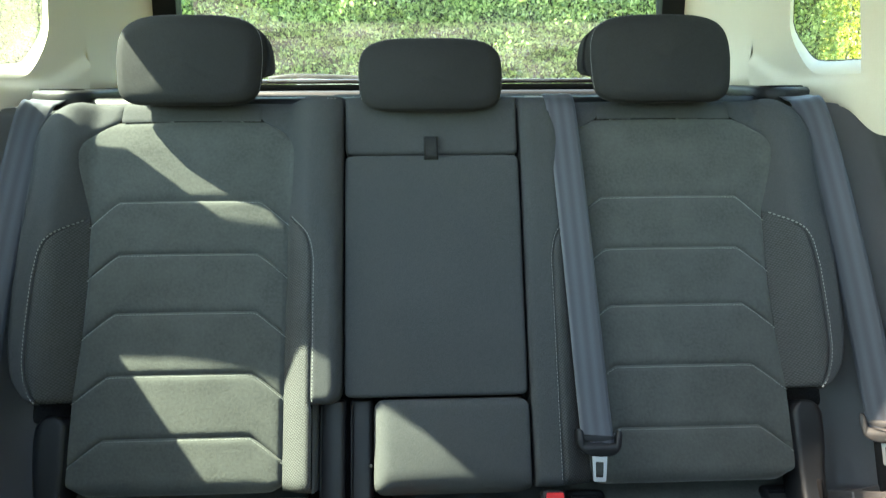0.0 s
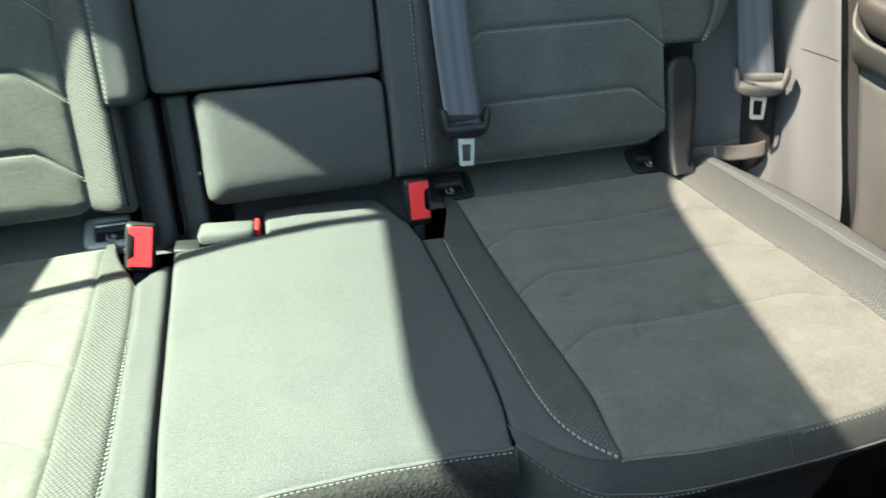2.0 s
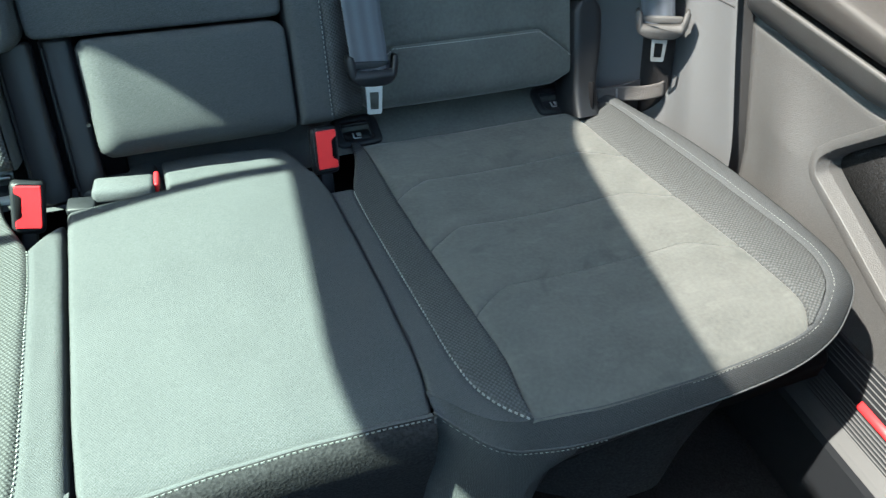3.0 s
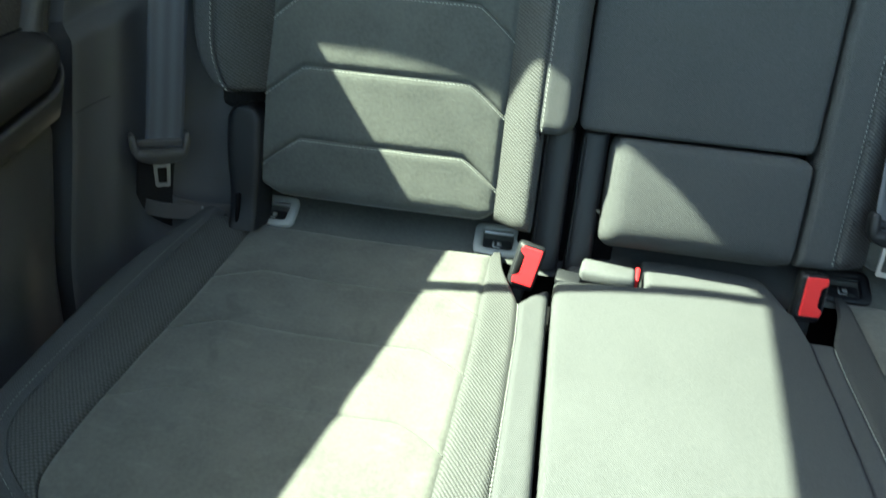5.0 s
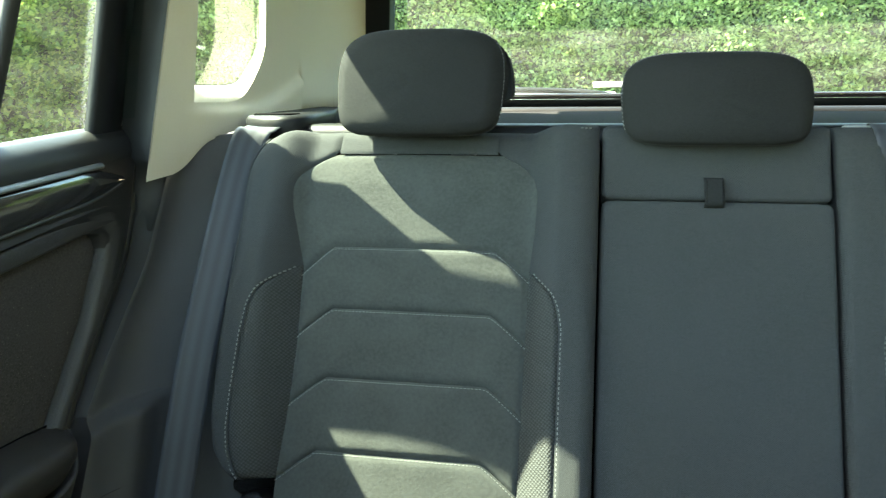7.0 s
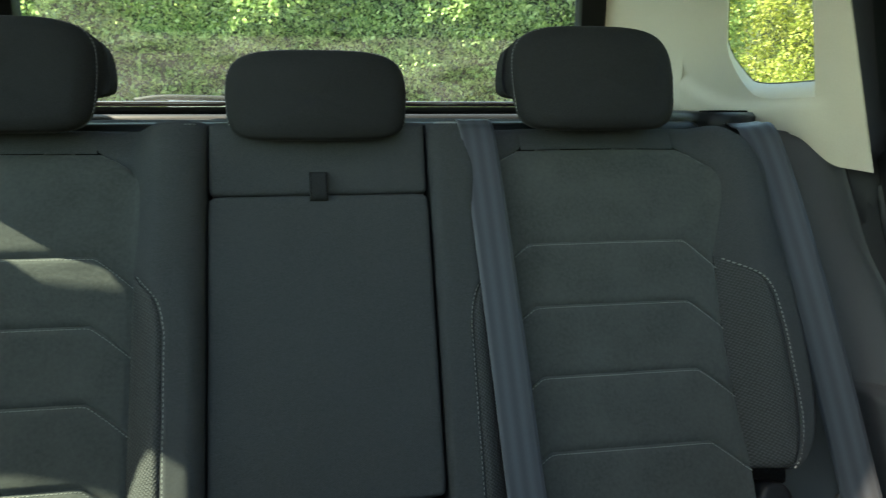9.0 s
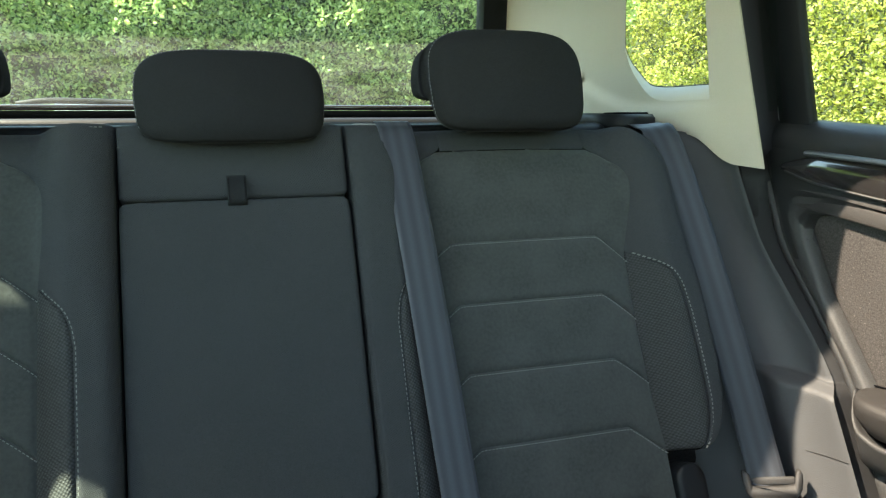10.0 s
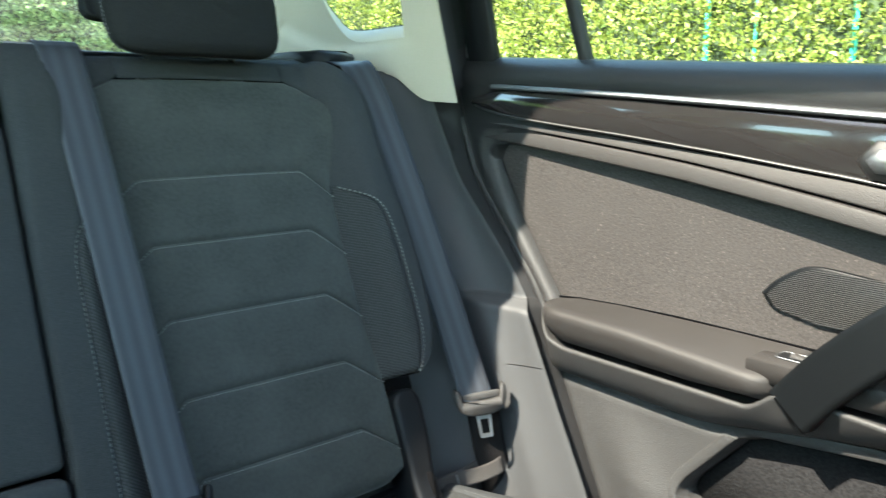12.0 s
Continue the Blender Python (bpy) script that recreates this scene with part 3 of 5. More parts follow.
# hinge plates in the gap beside the lower pad
for u0, u1, lab in ((-.181, -.1415, "black folding seat hinge cover"), (-.1335, -.0985, "black folding seat hinge cover")):
    hinge = thing("hinge_cover", lab, "seat hinge", on_back((u0 + u1) / 2, -.19, -.02), group="hinge covers")
    panel("cover", rect(u0, u1, -.20, -.005, .006), (u1 - u0, .195), (("w", .006, .06),) * 4, lambda u, v: -.034 + .02 * max(0, -v) + .004 * math.cos((u - (u0 + u1) / 2) * 70),
          on_back, HINGE, hinge, n=(8, 16))
    part("edge_rib", tube([on_back(u0 + .003, v, -.030 + .02 * max(0, -v) + .002) for v in (-.185, -.12, -.06, -.015)], .0016, 6), PLASTIC, hinge)
    if u1 > -.1:
        back = box((.13, .012, .25), (0, 0, 0), None, .004, 1)
        back.transform(Matrix.Translation(on_back(-.135, -.085, -.060)) @ Matrix.Rotation(-LEAN, 4, "X"))
        part("backing", back, CORE, hinge, "black backing of the hinge gap")
        part("bolt", tube([on_back(u1 - .002, -.105, -.020), on_back(u1 - .002, -.105, -.012)], .0024, 8), PLASTIC, hinge)
for side in (-1, 1):
    rec = thing("recliner_cover", "black plastic recliner cover at the seat's lower corner", "seat trim", on_back(side * .578, -.18, -.02), group="recliner covers")

    def where(a, b, s=side):
        v = -.188 + .167 * b
        mid = .5795 - .006 * max(0, (-.06 - v) / .145)
        half = (.0245 - .004 * min(1, max(0, (-.09 - v) / .05))) * math.sqrt(max(.02, 1 - max(0, (v + .044) / .0235) ** 2))
        return s * (mid + half * (2 * a - 1)), v
    panel("cover", where, (.042, .163), (("w", .007, .06), ("w", .013, .07), ("n",), ("w", .006, .05)), lambda u, v: -.004 + .005 * math.sin((v + .20) * 16) + .018 * max(0, (-.13 - v) / .06) ** 2, on_back, PLASTIC, rec, n=(8, 30))
    slot = box((.005, .012, .042), (0, 0, 0), None, .002, 1)
    slot.transform(Matrix.Translation(on_back(side * .580, -.160, .004)) @ Matrix.Rotation(-LEAN, 4, "X"))
    part("slot", slot, CORE, rec)

# bezel of the middle belt in the top of the seat back
outlet = thing("belt_outlet", "pale grey belt outlet bezel on the seat back's top", "seat belt guide", on_back(.195, .478, -.03))
bm = box((.066, .03, .010), (0, 0, 0), None, .004, 2)
bm.transform(Matrix.Translation(on_back(.192, .488, -.032)) @ Matrix.Rotation(-LEAN, 4, "X"))
part("bezel", bm, GREYPLASTIC, outlet)
bm = box((.050, .008, .006), (0, 0, 0), None, .002, 1)
bm.transform(Matrix.Translation(on_back(.192, .491, -.026)) @ Matrix.Rotation(-LEAN, 4, "X"))
part("slot", bm, CORE, outlet)


# ---------------------------------------------------------------- headrests
def cushion_outline(rx, rz, n=72):
    """Outline of a headrest's face: broad rounded upper corners, tighter lower ones, sides drawn in a little at the foot."""
    out = []
    for k in range(n):
        a = 2 * math.pi * k / n
        c, q = math.cos(a), math.sin(a)
        e = 4.0 if q > 0 else 6.5
        x, z = math.copysign(abs(c) ** (2 / e), c), math.copysign(abs(q) ** (2 / e), q)
        x *= 1 - (.055 * max(0, -z) ** 1.5 + .035 * max(0, z) ** 1.5)
        out.append((rx * x, rz * z))
    return out


def headrest(x, z0, z1, width, y_front, deep, wings, label):
    """A padded block with a softly domed front, on two posts; behind its seam the outer ones swell into wings."""
    hr = thing("headrest", label, "headrest", (x, y_front + .06, z0 - .02), group="rear headrests")
    h = z1 - z0
    rows, uvs = [], []
    n = 72
    for k in range(21):
        f = k / 20
        d = f * deep
        edge_in = .016 * (1 - math.sqrt(max(0, 1 - (1 - min(1, f / .18)) ** 2))) + .020 * (1 - math.sqrt(max(0, 1 - max(0, (f - .70) / .30) ** 2)))
        grow = min(1, max(0, (f - .30) / .28))
        grow = grow * grow * (3 - 2 * grow)
        ring, uv = [], []
        for px, pz in cushion_outline(width / 2 - edge_in, h / 2 - edge_in, n):
            up = pz / (h / 2)
            yy = y_front + d + (pz / h) * .046 + .022 * (px / (width / 2)) ** 2 * (1 if f < .5 else .3)
            yy -= .006 * math.cos(min(1, abs(up)) * math.pi / 2) * (1 - f)
            lift = .042 * min(1, max(0, (f - .26) / .16)) * max(0, -up) if wings else 0
            drop = .010 * min(1, max(0, (f - .30) / .4)) * max(0, up) if wings else 0
            wide = math.copysign(min(1, abs(px) / (width * .40)) ** 2, px) * wings * grow * (.55 - .45 * up)
            ring.append((x + px + wide, yy, z0 + h / 2 + pz + lift - drop))
            uv.append((px, pz))
        rows.append(ring)
        uvs.append(uv)
    bm = sheet(rows, uvs=uvs, closed=True)
    for end, sgn in ((rows[0], -1), (rows[-1], 1)):
        cx = Vector((sum(p[0] for p in end) / n, sum(p[1] for p in end) / n, sum(p[2] for p in end) / n))
        caps = []
        for k in (0, .05, .12, .22, .35, .5, .7, .9, .999):
            ring = []
            for p in end:
                q = Vector(p).lerp(cx, k)
                swell = .015 * (1 - (1 - k) ** 2.2) if sgn < 0 else .004 * math.sqrt(k)
                ring.append(q + Vector((0, sgn * swell, 0)))
            caps.append(ring)
        sheet(caps, bm, [[(p.x - x, p.z - z0 - h / 2) for p in ring] for ring in caps], closed=True)
    bmesh.ops.remove_doubles(bm, verts=bm.verts, dist=2e-5)
    part("pad", bm, DARKENED_CLOTH, hr)
    # piped seam round the front face
    ring = [Vector(p) for p in rows[4]]
    part("seam", tube(ring + ring[:2], .0012, 5), CLOTH, hr)
    bm = bmesh.new()
    for p, d in resample(ring + [ring[0]], .0055):
        if p.z < z0 + .16 * h:
            continue
        box((.0008, .0008, .003), p + Vector((0, -.001, 0)), d.to_track_quat("Z", "Y").to_matrix(), 0, 1, bm)
    part("stitching", bm, GREYPLASTIC, hr)
    for s in (-1, 1):
        part("post", tube([(x + s * .058, y_front + .055, z0 - .05), (x + s * .058, y_front + .065, z0 + .04)], .005, 10), PLASTIC, hr)
        bm = box((.034, .03, .014), (x + s * .058, y_front + .060, z0 - .034), None, .005, 2)
        part("guide", bm, PLASTIC, hr)
    return hr


headrest(-.390, 1.094, 1.236, .232, 1.305, .130, .018, "dark grey cloth outer headrest, sunlit on one cheek")
headrest(.384, 1.094, 1.236, .232, 1.305, .130, .018, "dark grey cloth outer headrest in shade")
headrest(.0005, 1.083, 1.199, .236, 1.312, .085, .0, "lower dark grey cloth middle headrest")


# ---------------------------------------------------------------- cushions
def cushion_height(u, s):
    """Relief of the bench: bolstered rims, slightly hollow seats."""
    a = abs(u)
    w = .004 - .010 * math.cos(max(-1, min(1, (a - .40) / .18)) * math.pi / 2) * min(1, s / .2)
    if a > .56:
        w += .012 * math.sin(min(1, (a - .56) / .06) * math.pi / 2)
    if s > .50:
        w -= 1.5 * (s - .50) ** 2
    return w + wrinkle(u, s, .0012)


C_IN = [(.03, .225), (.07, .234), (.26, .231), (.45, .235), (.505, .236), (.545, .230), (.60, .226)]
C_SEW_IN = [(.03, .222), (.09, .212), (.13, .198), (.165, .186), (.23, .184), (.40, .185), (.485, .186), (.524, .190), (.558, .210), (.580, .240)]
C_OUT = [(.03, .563), (.12, .566), (.26, .567), (.32, .569), (.42, .572), (.47, .572), (.53, .570), (.548, .567), (.560, .559), (.568, .549), (.60, .53)]
C_SEW_OUT = [(.03, .622), (.10, .626), (.17, .630), (.30, .633), (.44, .634), (.488, .629), (.515, .617), (.530, .606), (.547, .588), (.556, .573), (.564, .556), (.58, .53)]
# the outer band from the seat's rear corner round to the nose: sewn edge (u, s), then its lip (u, s, w)
BAND = [(.624, .050, .646, .050, .012), (.626, .10, .653, .10, .012), (.630, .17, .665, .17, .012), (.632, .26, .671, .26, .012), (.634, .36, .670, .36, .011),
        (.634, .435, .669, .430, .008), (.630, .485, .667, .488, .002), (.611, .525, .652, .530, -.006), (.580, .553, .620, .556, -.022), (.555, .565, .587, .570, -.035),
        (.515, .571, .538, .578, -.046), (.45, .573, .465, .582, -.050), (.37, .574, .378, .583, -.051), (.30, .574, .306, .583, -.050), (.26, .572, .264, .581, -.047)]


def nose_line(u):
    """Where the seat's sewn front edge runs."""
    return float(np.interp(u, [.15, .19, .21, .24, .30, .45, .515, .556], [.565, .567, .569, .571, .574, .573, .571, .564]))


def centre_edge(s):
    """The centre cushion's edge beside the larger seat."""
    return float(np.interp(s, [.118, .17, .31, .42, .49, .532], [.150, .1565, .1565, .1545, .1525, .147]))


def seam_start(u):
    """Where the front roll begins: at the sewn edge, and further back towards the centre seat."""
    k = min(1, max(0, (u - .15) / .07))
    k = k * k * (3 - 2 * k)
    return .521 + (nose_line(u) - .521) * k


def flap_height(s):
    """The flap behind the cushion climbs to the seat back's foot."""
    k = min(1, max(0, (.056 - s) / .12))
    return -.005 + .050 * k * k * (3 - 2 * k)


def seat_cushion(side, label):
    seat = thing("seat_cushion", label, "car seat", on_cushion(side * .42, .35, -.20), group="rear seat cushions")
    hf = cushion_height

    def fold(level, a):
        return level + .038 * max(0, 1 - min(a, 1 - a) / .16) ** 1.2
    levels = [.056, .165, .278, .397, .572]
    for i in range(4):
        def where(a, b, i=i):
            lo = .056 if i == 0 else fold(levels[i], a)
            hi = nose_line(.23 + .33 * a) + .002 if i == 3 else fold(levels[i + 1], a)
            s = lo + (hi - lo) * b
            return side * (cv(C_IN, s) + (cv(C_OUT, s) - cv(C_IN, s)) * a), s
        faint = ("s", .0022, .010)
        panel("insert_panel", where, (.34, .11), (("s", .004, .009), ("s", .004, .009), faint if i else ("s", .004, .010), ("s", .0045, .012) if i == 3 else faint),
              hf, on_cushion, SUEDE_WORN, seat, n=(34, 14))
        if i:
            stitching("stitching", [where(a / 40, 0) for a in range(41)], lambda u, s: hf(u, s) - .0016, on_cushion, seat, .0048, .003, .0005, .0002, DARKTHREAD)

    def knit_in(a, b):
        s = .045 + .525 * b
        x, y = cv(C_IN, s), cv(C_SEW_IN, s)
        return side * (x + (min(y, x - .0005) - x) * a), s
    panel("knit_panel", knit_in, (.05, .525), (("s", .004, .008), ("s", .004, .008), ("s", .003, .006), ("n",)), hf, on_cushion, KNIT, seat, n=(8, 40))

    def knit_out(a, b):
        s = .065 + .497 * b
        x, y = cv(C_OUT, s), cv(C_SEW_OUT, s)
        return side * (x + (max(y, x + .0005) - x) * a), s
    panel("knit_panel", knit_out, (.08, .51), (("s", .004, .008), ("s", .004, .008), ("w", .01, .04), ("n",)), hf, on_cushion, KNIT, seat, n=(10, 40), label="coarse sunlit knitted mesh panel")

    def rim_in(a, b):
        first = .158 if side > 0 else .120 + .044 * (1 - a)
        s = first + (seam_start(.232 - .084 * a) + .001 - first) * b
        x, y = cv(C_SEW_IN, s), centre_edge(s) + .0016 if side > 0 else .1495
        return side * (x + (y - x) * a), s
    panel("inner_rim", rim_in, (.03, .43), (("s", .003, .007), ("w", .0045 if side > 0 else .008, .10), ("w", .012, .05), ("n",)), hf, on_cushion, CLOTH, seat, n=(5, 30))

    # one band of cloth from the rear corner round the nose to the centre seat, over the lip and down
    inner = [(u, seam_start(u), q, r, w) for u, q, r, w in ((.23, .233, .576, -.044), (.21, .213, .573, -.040), (.19, .194, .566, -.033), (.170, .174, .553, -.021), (.1478, .1478, .535, -.001))]
    sewn = glide([(b[0], b[1], 0) for b in BAND + inner], 5)
    lips = glide([b[2:] for b in BAND + inner], 5)
    band, uvs, sewn_line, way = [], [], [], 0
    for k, (a, b) in enumerate(zip(sewn, lips)):
        flush = max(0, min(1, (.225 - a.x) / .02))
        side_on = max(0, min(1, (.545 - a.y) / .06)) if a.x > .5 else 0
        tuck = .3 * side_on + (1 - side_on) * (.12 + .88 * min(1, max(0, (a.x - .24) / .20)))
        out = Vector((b.x - a.x, b.y - a.y, 0)).normalized()
        top = Vector((a.x, a.y, hf(a.x, a.y)))
        puff = (.004 - .002 * side_on) * (1 - flush)
        row = [top - out * .010 - Vector((0, 0, .006 - .003 * flush)), top - Vector((0, 0, .003 - .0027 * flush))]
        for f, rise in ((.10, -.2), (.25, .55), (.5, 1.0), (.75, .8), (.92, .3)):
            row.append(top.lerp(b, f) + Vector((0, 0, puff * rise)))
        sewn_line.append(top.lerp(b, .2) + Vector((0, 0, puff * .35)))
        row.append(b)
        for under, drop in ((.001, .0035), (.008, .009), (.02, .02), (.06, .04), (.12, .07), (.16, .13), (.18, .21)):
            row.append(b - out * under * tuck - Vector((0, 0, drop * (1 - .45 * side_on))))
        way += (b - lips[k - 1]).length if k else 0
        uvs.append([(way, q * .006) for q in range(len(row))])
        band.append([on_cushion(side * p.x, p.y, p.z) for p in row])
    part("front_roll", sheet([row[:10] for row in band], uvs=[uv[:10] for uv in uvs]), CLOTH, seat)
    turn = next(k for k, p in enumerate(lips) if p.y > .5 and p.x < .285)
    part("front_face", sheet([row[9:] for row in band[turn:]], uvs=[uv[9:] for uv in uvs[turn:]]), CLOTH, seat)
    # Shade under the lip put into the colour: dark carpet replaces the cloth.
    part("underside", sheet([row[9:] for row in band[:turn + 1]]), CARPET, seat, "underside behind the seat's lip, deep shade put in as dark colour")
    lip_u = [p.x for p in lips][::-1]

    def at_lip(u):
        k = min(len(band) - 2, max(0, float(np.interp(u, lip_u, range(len(lip_u) - 1, -1, -1)))))
        i = int(k)
        return band[i][8].lerp(band[i + 1][8], k - i)
    seam = min(range(len(lips)), key=lambda k: abs(lips[k].x - .40))
    part("short_seam", tube([band[seam][q] + Vector((0, -.0003, .0003)) for q in range(2, 8)], .0007, 5), CLOTH, seat)
    part("piping", tube([row[7] + Vector((0, -.0002, -.0008)) for row in band[32:]], .0013, 6), CLOTH, seat)

    def under_lip(u, v, w):
        return at_lip(u * side) + Vector((0, -.0008 - w, v - .0020))
    stitching("stitching", [(side * (.149 + .16 * k / 40), 0) for k in range(41)], lambda u, v: 0, under_lip, seat, .0052, .0026, .0004, .0002, DIMTHREAD)
    stitching("stitching", [(side * cv(C_SEW_IN, .17 + .40 * k / 60), .17 + .40 * k / 60) for k in range(61)], lambda u, s: hf(u, s) - .0008, on_cushion, seat, .0056, .0030, .0006, .0003)
    round_line = [p for p in sewn_line if p.x > .40 or p.y < .5]

    def beside_seam(u, s):
        return min(round_line, key=lambda p: (p.x - abs(u)) ** 2 + (p.y - s) ** 2).z
    stitching("stitching", [(side * p.x, p.y) for p in round_line[4:]], beside_seam, on_cushion, seat, .0050, .0028, .0004, .0002, DIMTHREAD)

    # rear flap under the seat back, with cut-outs for the anchor bezels
    def flap(a, b):
        return side * (.18 + .42 * a), -.075 + .131 * b
    panel("rear_flap", flap, (.42, .13), (("n",), ("w", .01, .05), ("n",), ("s", .004, .008)), lambda u, s: flap_height(s) + wrinkle(u, s), on_cushion, SUEDE, seat, n=(24, 12))
    bm = box((.38, .42, .10), (0, 0, 0), None, .02, 2)
    bm.transform(Matrix.Translation(on_cushion(side * .43, .30, -.085)) @ Matrix.Rotation(-RISE, 4, "X"))
    part("foam_core", bm, CORE, seat)
    return seat


seat_cushion(-1, "dark grey cloth seat cushion with chevron seams, partly sunlit")
seat_cushion(1, "dark grey cloth seat cushion with scuffed suede, striped by sun")

centre = thing("centre_cushion", "plain dark grey cloth centre seat cushion, mostly sunlit", "car seat", on_cushion(0, .3, -.2), group="rear seat cushions")


def centre_where(a, b):
    s = .118 + .414 * b
    return -.1445 + (centre_edge(s) + .1445) * a, s


def centre_height(u, s):
    a = max(-1, min(1, (u - .005) / .15))
    return .010 + .010 * (1 - a * a) - .6 * max(0, s - .44) ** 1.5 + wrinkle(u, s, .0012)


panel("top_panel", centre_where, (.295, .414), (("w", .008, .10), ("w", .005, .05), ("n",), ("s", .004, .012)), centre_height, on_cushion, CLOTH, centre, n=(24, 30))


def centre_rear(a, b):
    s = .038 + .080 * b
    left = -.031
    right = float(np.interp(s, [.038, .06, .118], [.118, .135, .150]))
    return left + (right - left) * a, s


panel("rear_panel", centre_rear, (.17, .08), (("w", .008, .05), ("w", .012, .05), ("w", .012, .05), ("n",)), centre_height, on_cushion, CLOTH, centre, n=(14, 8))
part("piping", tube([on_cushion(-.1435 + .2905 * k / 30, .5335, centre_height(-.1435 + .2905 * k / 30, .532) - .003) for k in range(31)], .0028, 8), CLOTH, centre)
part("vertical_seam", tube([on_cushion(.1472, .540 + d, -.004 - h) for d, h in ((0, 0), (.002, .02), (-.004, .06), (-.02, .12), (-.03, .18))], .0012, 6), CLOTH, centre)
rows, uvs = [], []
for k in range(31):
    u = -.1445 + .2920 * k / 30
    rows.append([on_cushion(u, .532 + d, centre_height(u, .532) - .004 - h) for d, h in ((0, 0), (.004, -.003), (.012, .002), (.016, .012), (.012, .05), (-.005, .10), (-.02, .16), (-.03, .20))])
    uvs.append([(u, -h) for h in (0, .004, .012, .02, .05, .10, .16, .20)])
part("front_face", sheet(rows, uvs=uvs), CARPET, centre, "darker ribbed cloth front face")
stitching("stitching", [(-.14 + .285 * k / 40, .538) for k in range(41)], lambda u, s: centre_height(u, .532) - .001, on_cushion, centre, .0052, .0030, .0004, .0001, DIMTHREAD)
bm = box((.27, .40, .10), (0, 0, 0), None, .015, 2)
bm.transform(Matrix.Translation(on_cushion(0, .31, -.075)) @ Matrix.Rotation(-RISE, 4, "X"))
part("foam_core", bm, CORE, centre)

# strip across the back of the centre seat
strip = thing("seat_rear_strip", "dark cloth strip between cushion and seat back", "seat trim", on_cushion(0, 0, -.03))
panel("strip", lambda a, b: (-.19 + .38 * a, -.08 + .15 * b), (.38, .15), (("n",),) * 4, lambda u, s: flap_height(s) - .004 - .03 * max(0, s), on_cushion, CLOTH, strip, n=(20, 12))
stitching("stitching", [(-.02 + .18 * k / 30, .018) for k in range(31)], lambda u, s: flap_height(s) - .0045 - .03 * max(0, s), on_cushion, strip, .0055, .0034, .0005)
# ---------------------------------------------------------------- buckles, belts, anchors
def buckle(base, aim, face, flip, label):
    """An upright belt buckle: black housing with a slotted red button."""
    b = thing("seat_belt_buckle", label, "buckle", base, group="belt buckles")
    z = Vector(aim).normalized()
    y = (Vector(face) - z * Vector(face).dot(z)).normalized()
    x = y.cross(z)
    m = Matrix((x, y, z)).transposed().to_4x4() @ Matrix.Diagonal((.82, .85, .86, 1))
    m.translation = Vector(base)

    def face_plate(outline, front, back, mat, pname, bev, lab=""):
        bm = prism(outline, front, back, lambda px, pz, d: Vector((flip * px, d, pz)), bev)
        bm.transform(m)
        return part(pname, bm, mat, b, lab, smooth=False)
    bm = box((.043, .022, .074), (0, -.001, .036), None, .008, 3, taper=1.05)
    bm.transform(m)
    part("housing", bm, PLASTIC, b)
    frame_pts = [(px, pz + .039) for px, pz in superellipse(.0195, .0335, 32, 5)]
    face_plate(frame_pts, .0128, .008, PLASTIC, "rim", .0012)
    # the button's face: a block with the tongue slot cut into one long side
    key = [(-.0155, .0095), (.0155, .0095), (.0165, .0125), (.0165, .0655), (.0155, .0685), (-.0155, .0685), (-.0165, .0655), (-.0165, .0600), (-.0090, .0555), (-.0078, .0520), (-.0078, .0275), (-.0090, .0240), (-.0165, .0195), (-.0165, .0125)]
    face_plate(key, .0155, .009, RED, "red_button", .0016, "glossy red release button")
    bm = box((.0085, .002, .034), (flip * -.0120, .0122, .0398), None, .0006, 1)
    bm.transform(m)
    part("slot", bm, CORE, b, "black tongue slot beside the button")
    bm = box((.022, .012, .07), (0, -.002, -.03), None, .004, 2)
    bm.transform(m)
    part("stalk", bm, PLASTIC, b)
    return b


buckle(on_cushion(-.189, .104, -.014), (.20, .40, .88), (.12, -.80, .58), -1, "red and black belt buckle standing in the cushion gap")
buckle(on_cushion(.170, .096, -.008), (.03, .42, .90), (.14, -.82, .55), 1, "red and black belt buckle standing in the cushion gap")
low_b = thing("folded_buckle", "cloth-covered buckle lying in the seat gap, red end", "buckle", on_cushion(-.08, .08, 0), group="belt buckles")
bm = box((.070, .036, .020), (0, 0, 0), None, .006, 2)
bm.transform(Matrix.Translation(on_cushion(-.078, .092, .016)) @ Matrix.Rotation(radians(-8), 4, "Z") @ Matrix.Rotation(-RISE, 4, "X"))
part("sleeve", bm, CLOTH, low_b)
bm = box((.006, .026, .014), (0, 0, 0), None, .002, 2)
bm.transform(Matrix.Translation(on_cushion(-.0405, .088, .016)) @ Matrix.Rotation(radians(-8), 4, "Z"))
part("red_button", bm, RED, low_b, "red release button")
bm = box((.032, .024, .010), (0, 0, 0), None, .003, 2)
bm.transform(Matrix.Translation(on_cushion(-.127, .105, .010)) @ Matrix.Rotation(radians(-8), 4, "Z"))
part("anchor", bm, PLASTIC, low_b)
rest = thing("gap_pad", "pale sunlit cloth pad beside the hinge covers", "seat trim", on_cushion(-.08, .03, 0))
panel("pad", rect(-.128, -.035, .0, .075, .012), (.09, .075), (("w", .01, .03),) * 4, lambda u, s: .004 + wrinkle(u, s), on_cushion, CLOTH, rest, n=(8, 6))


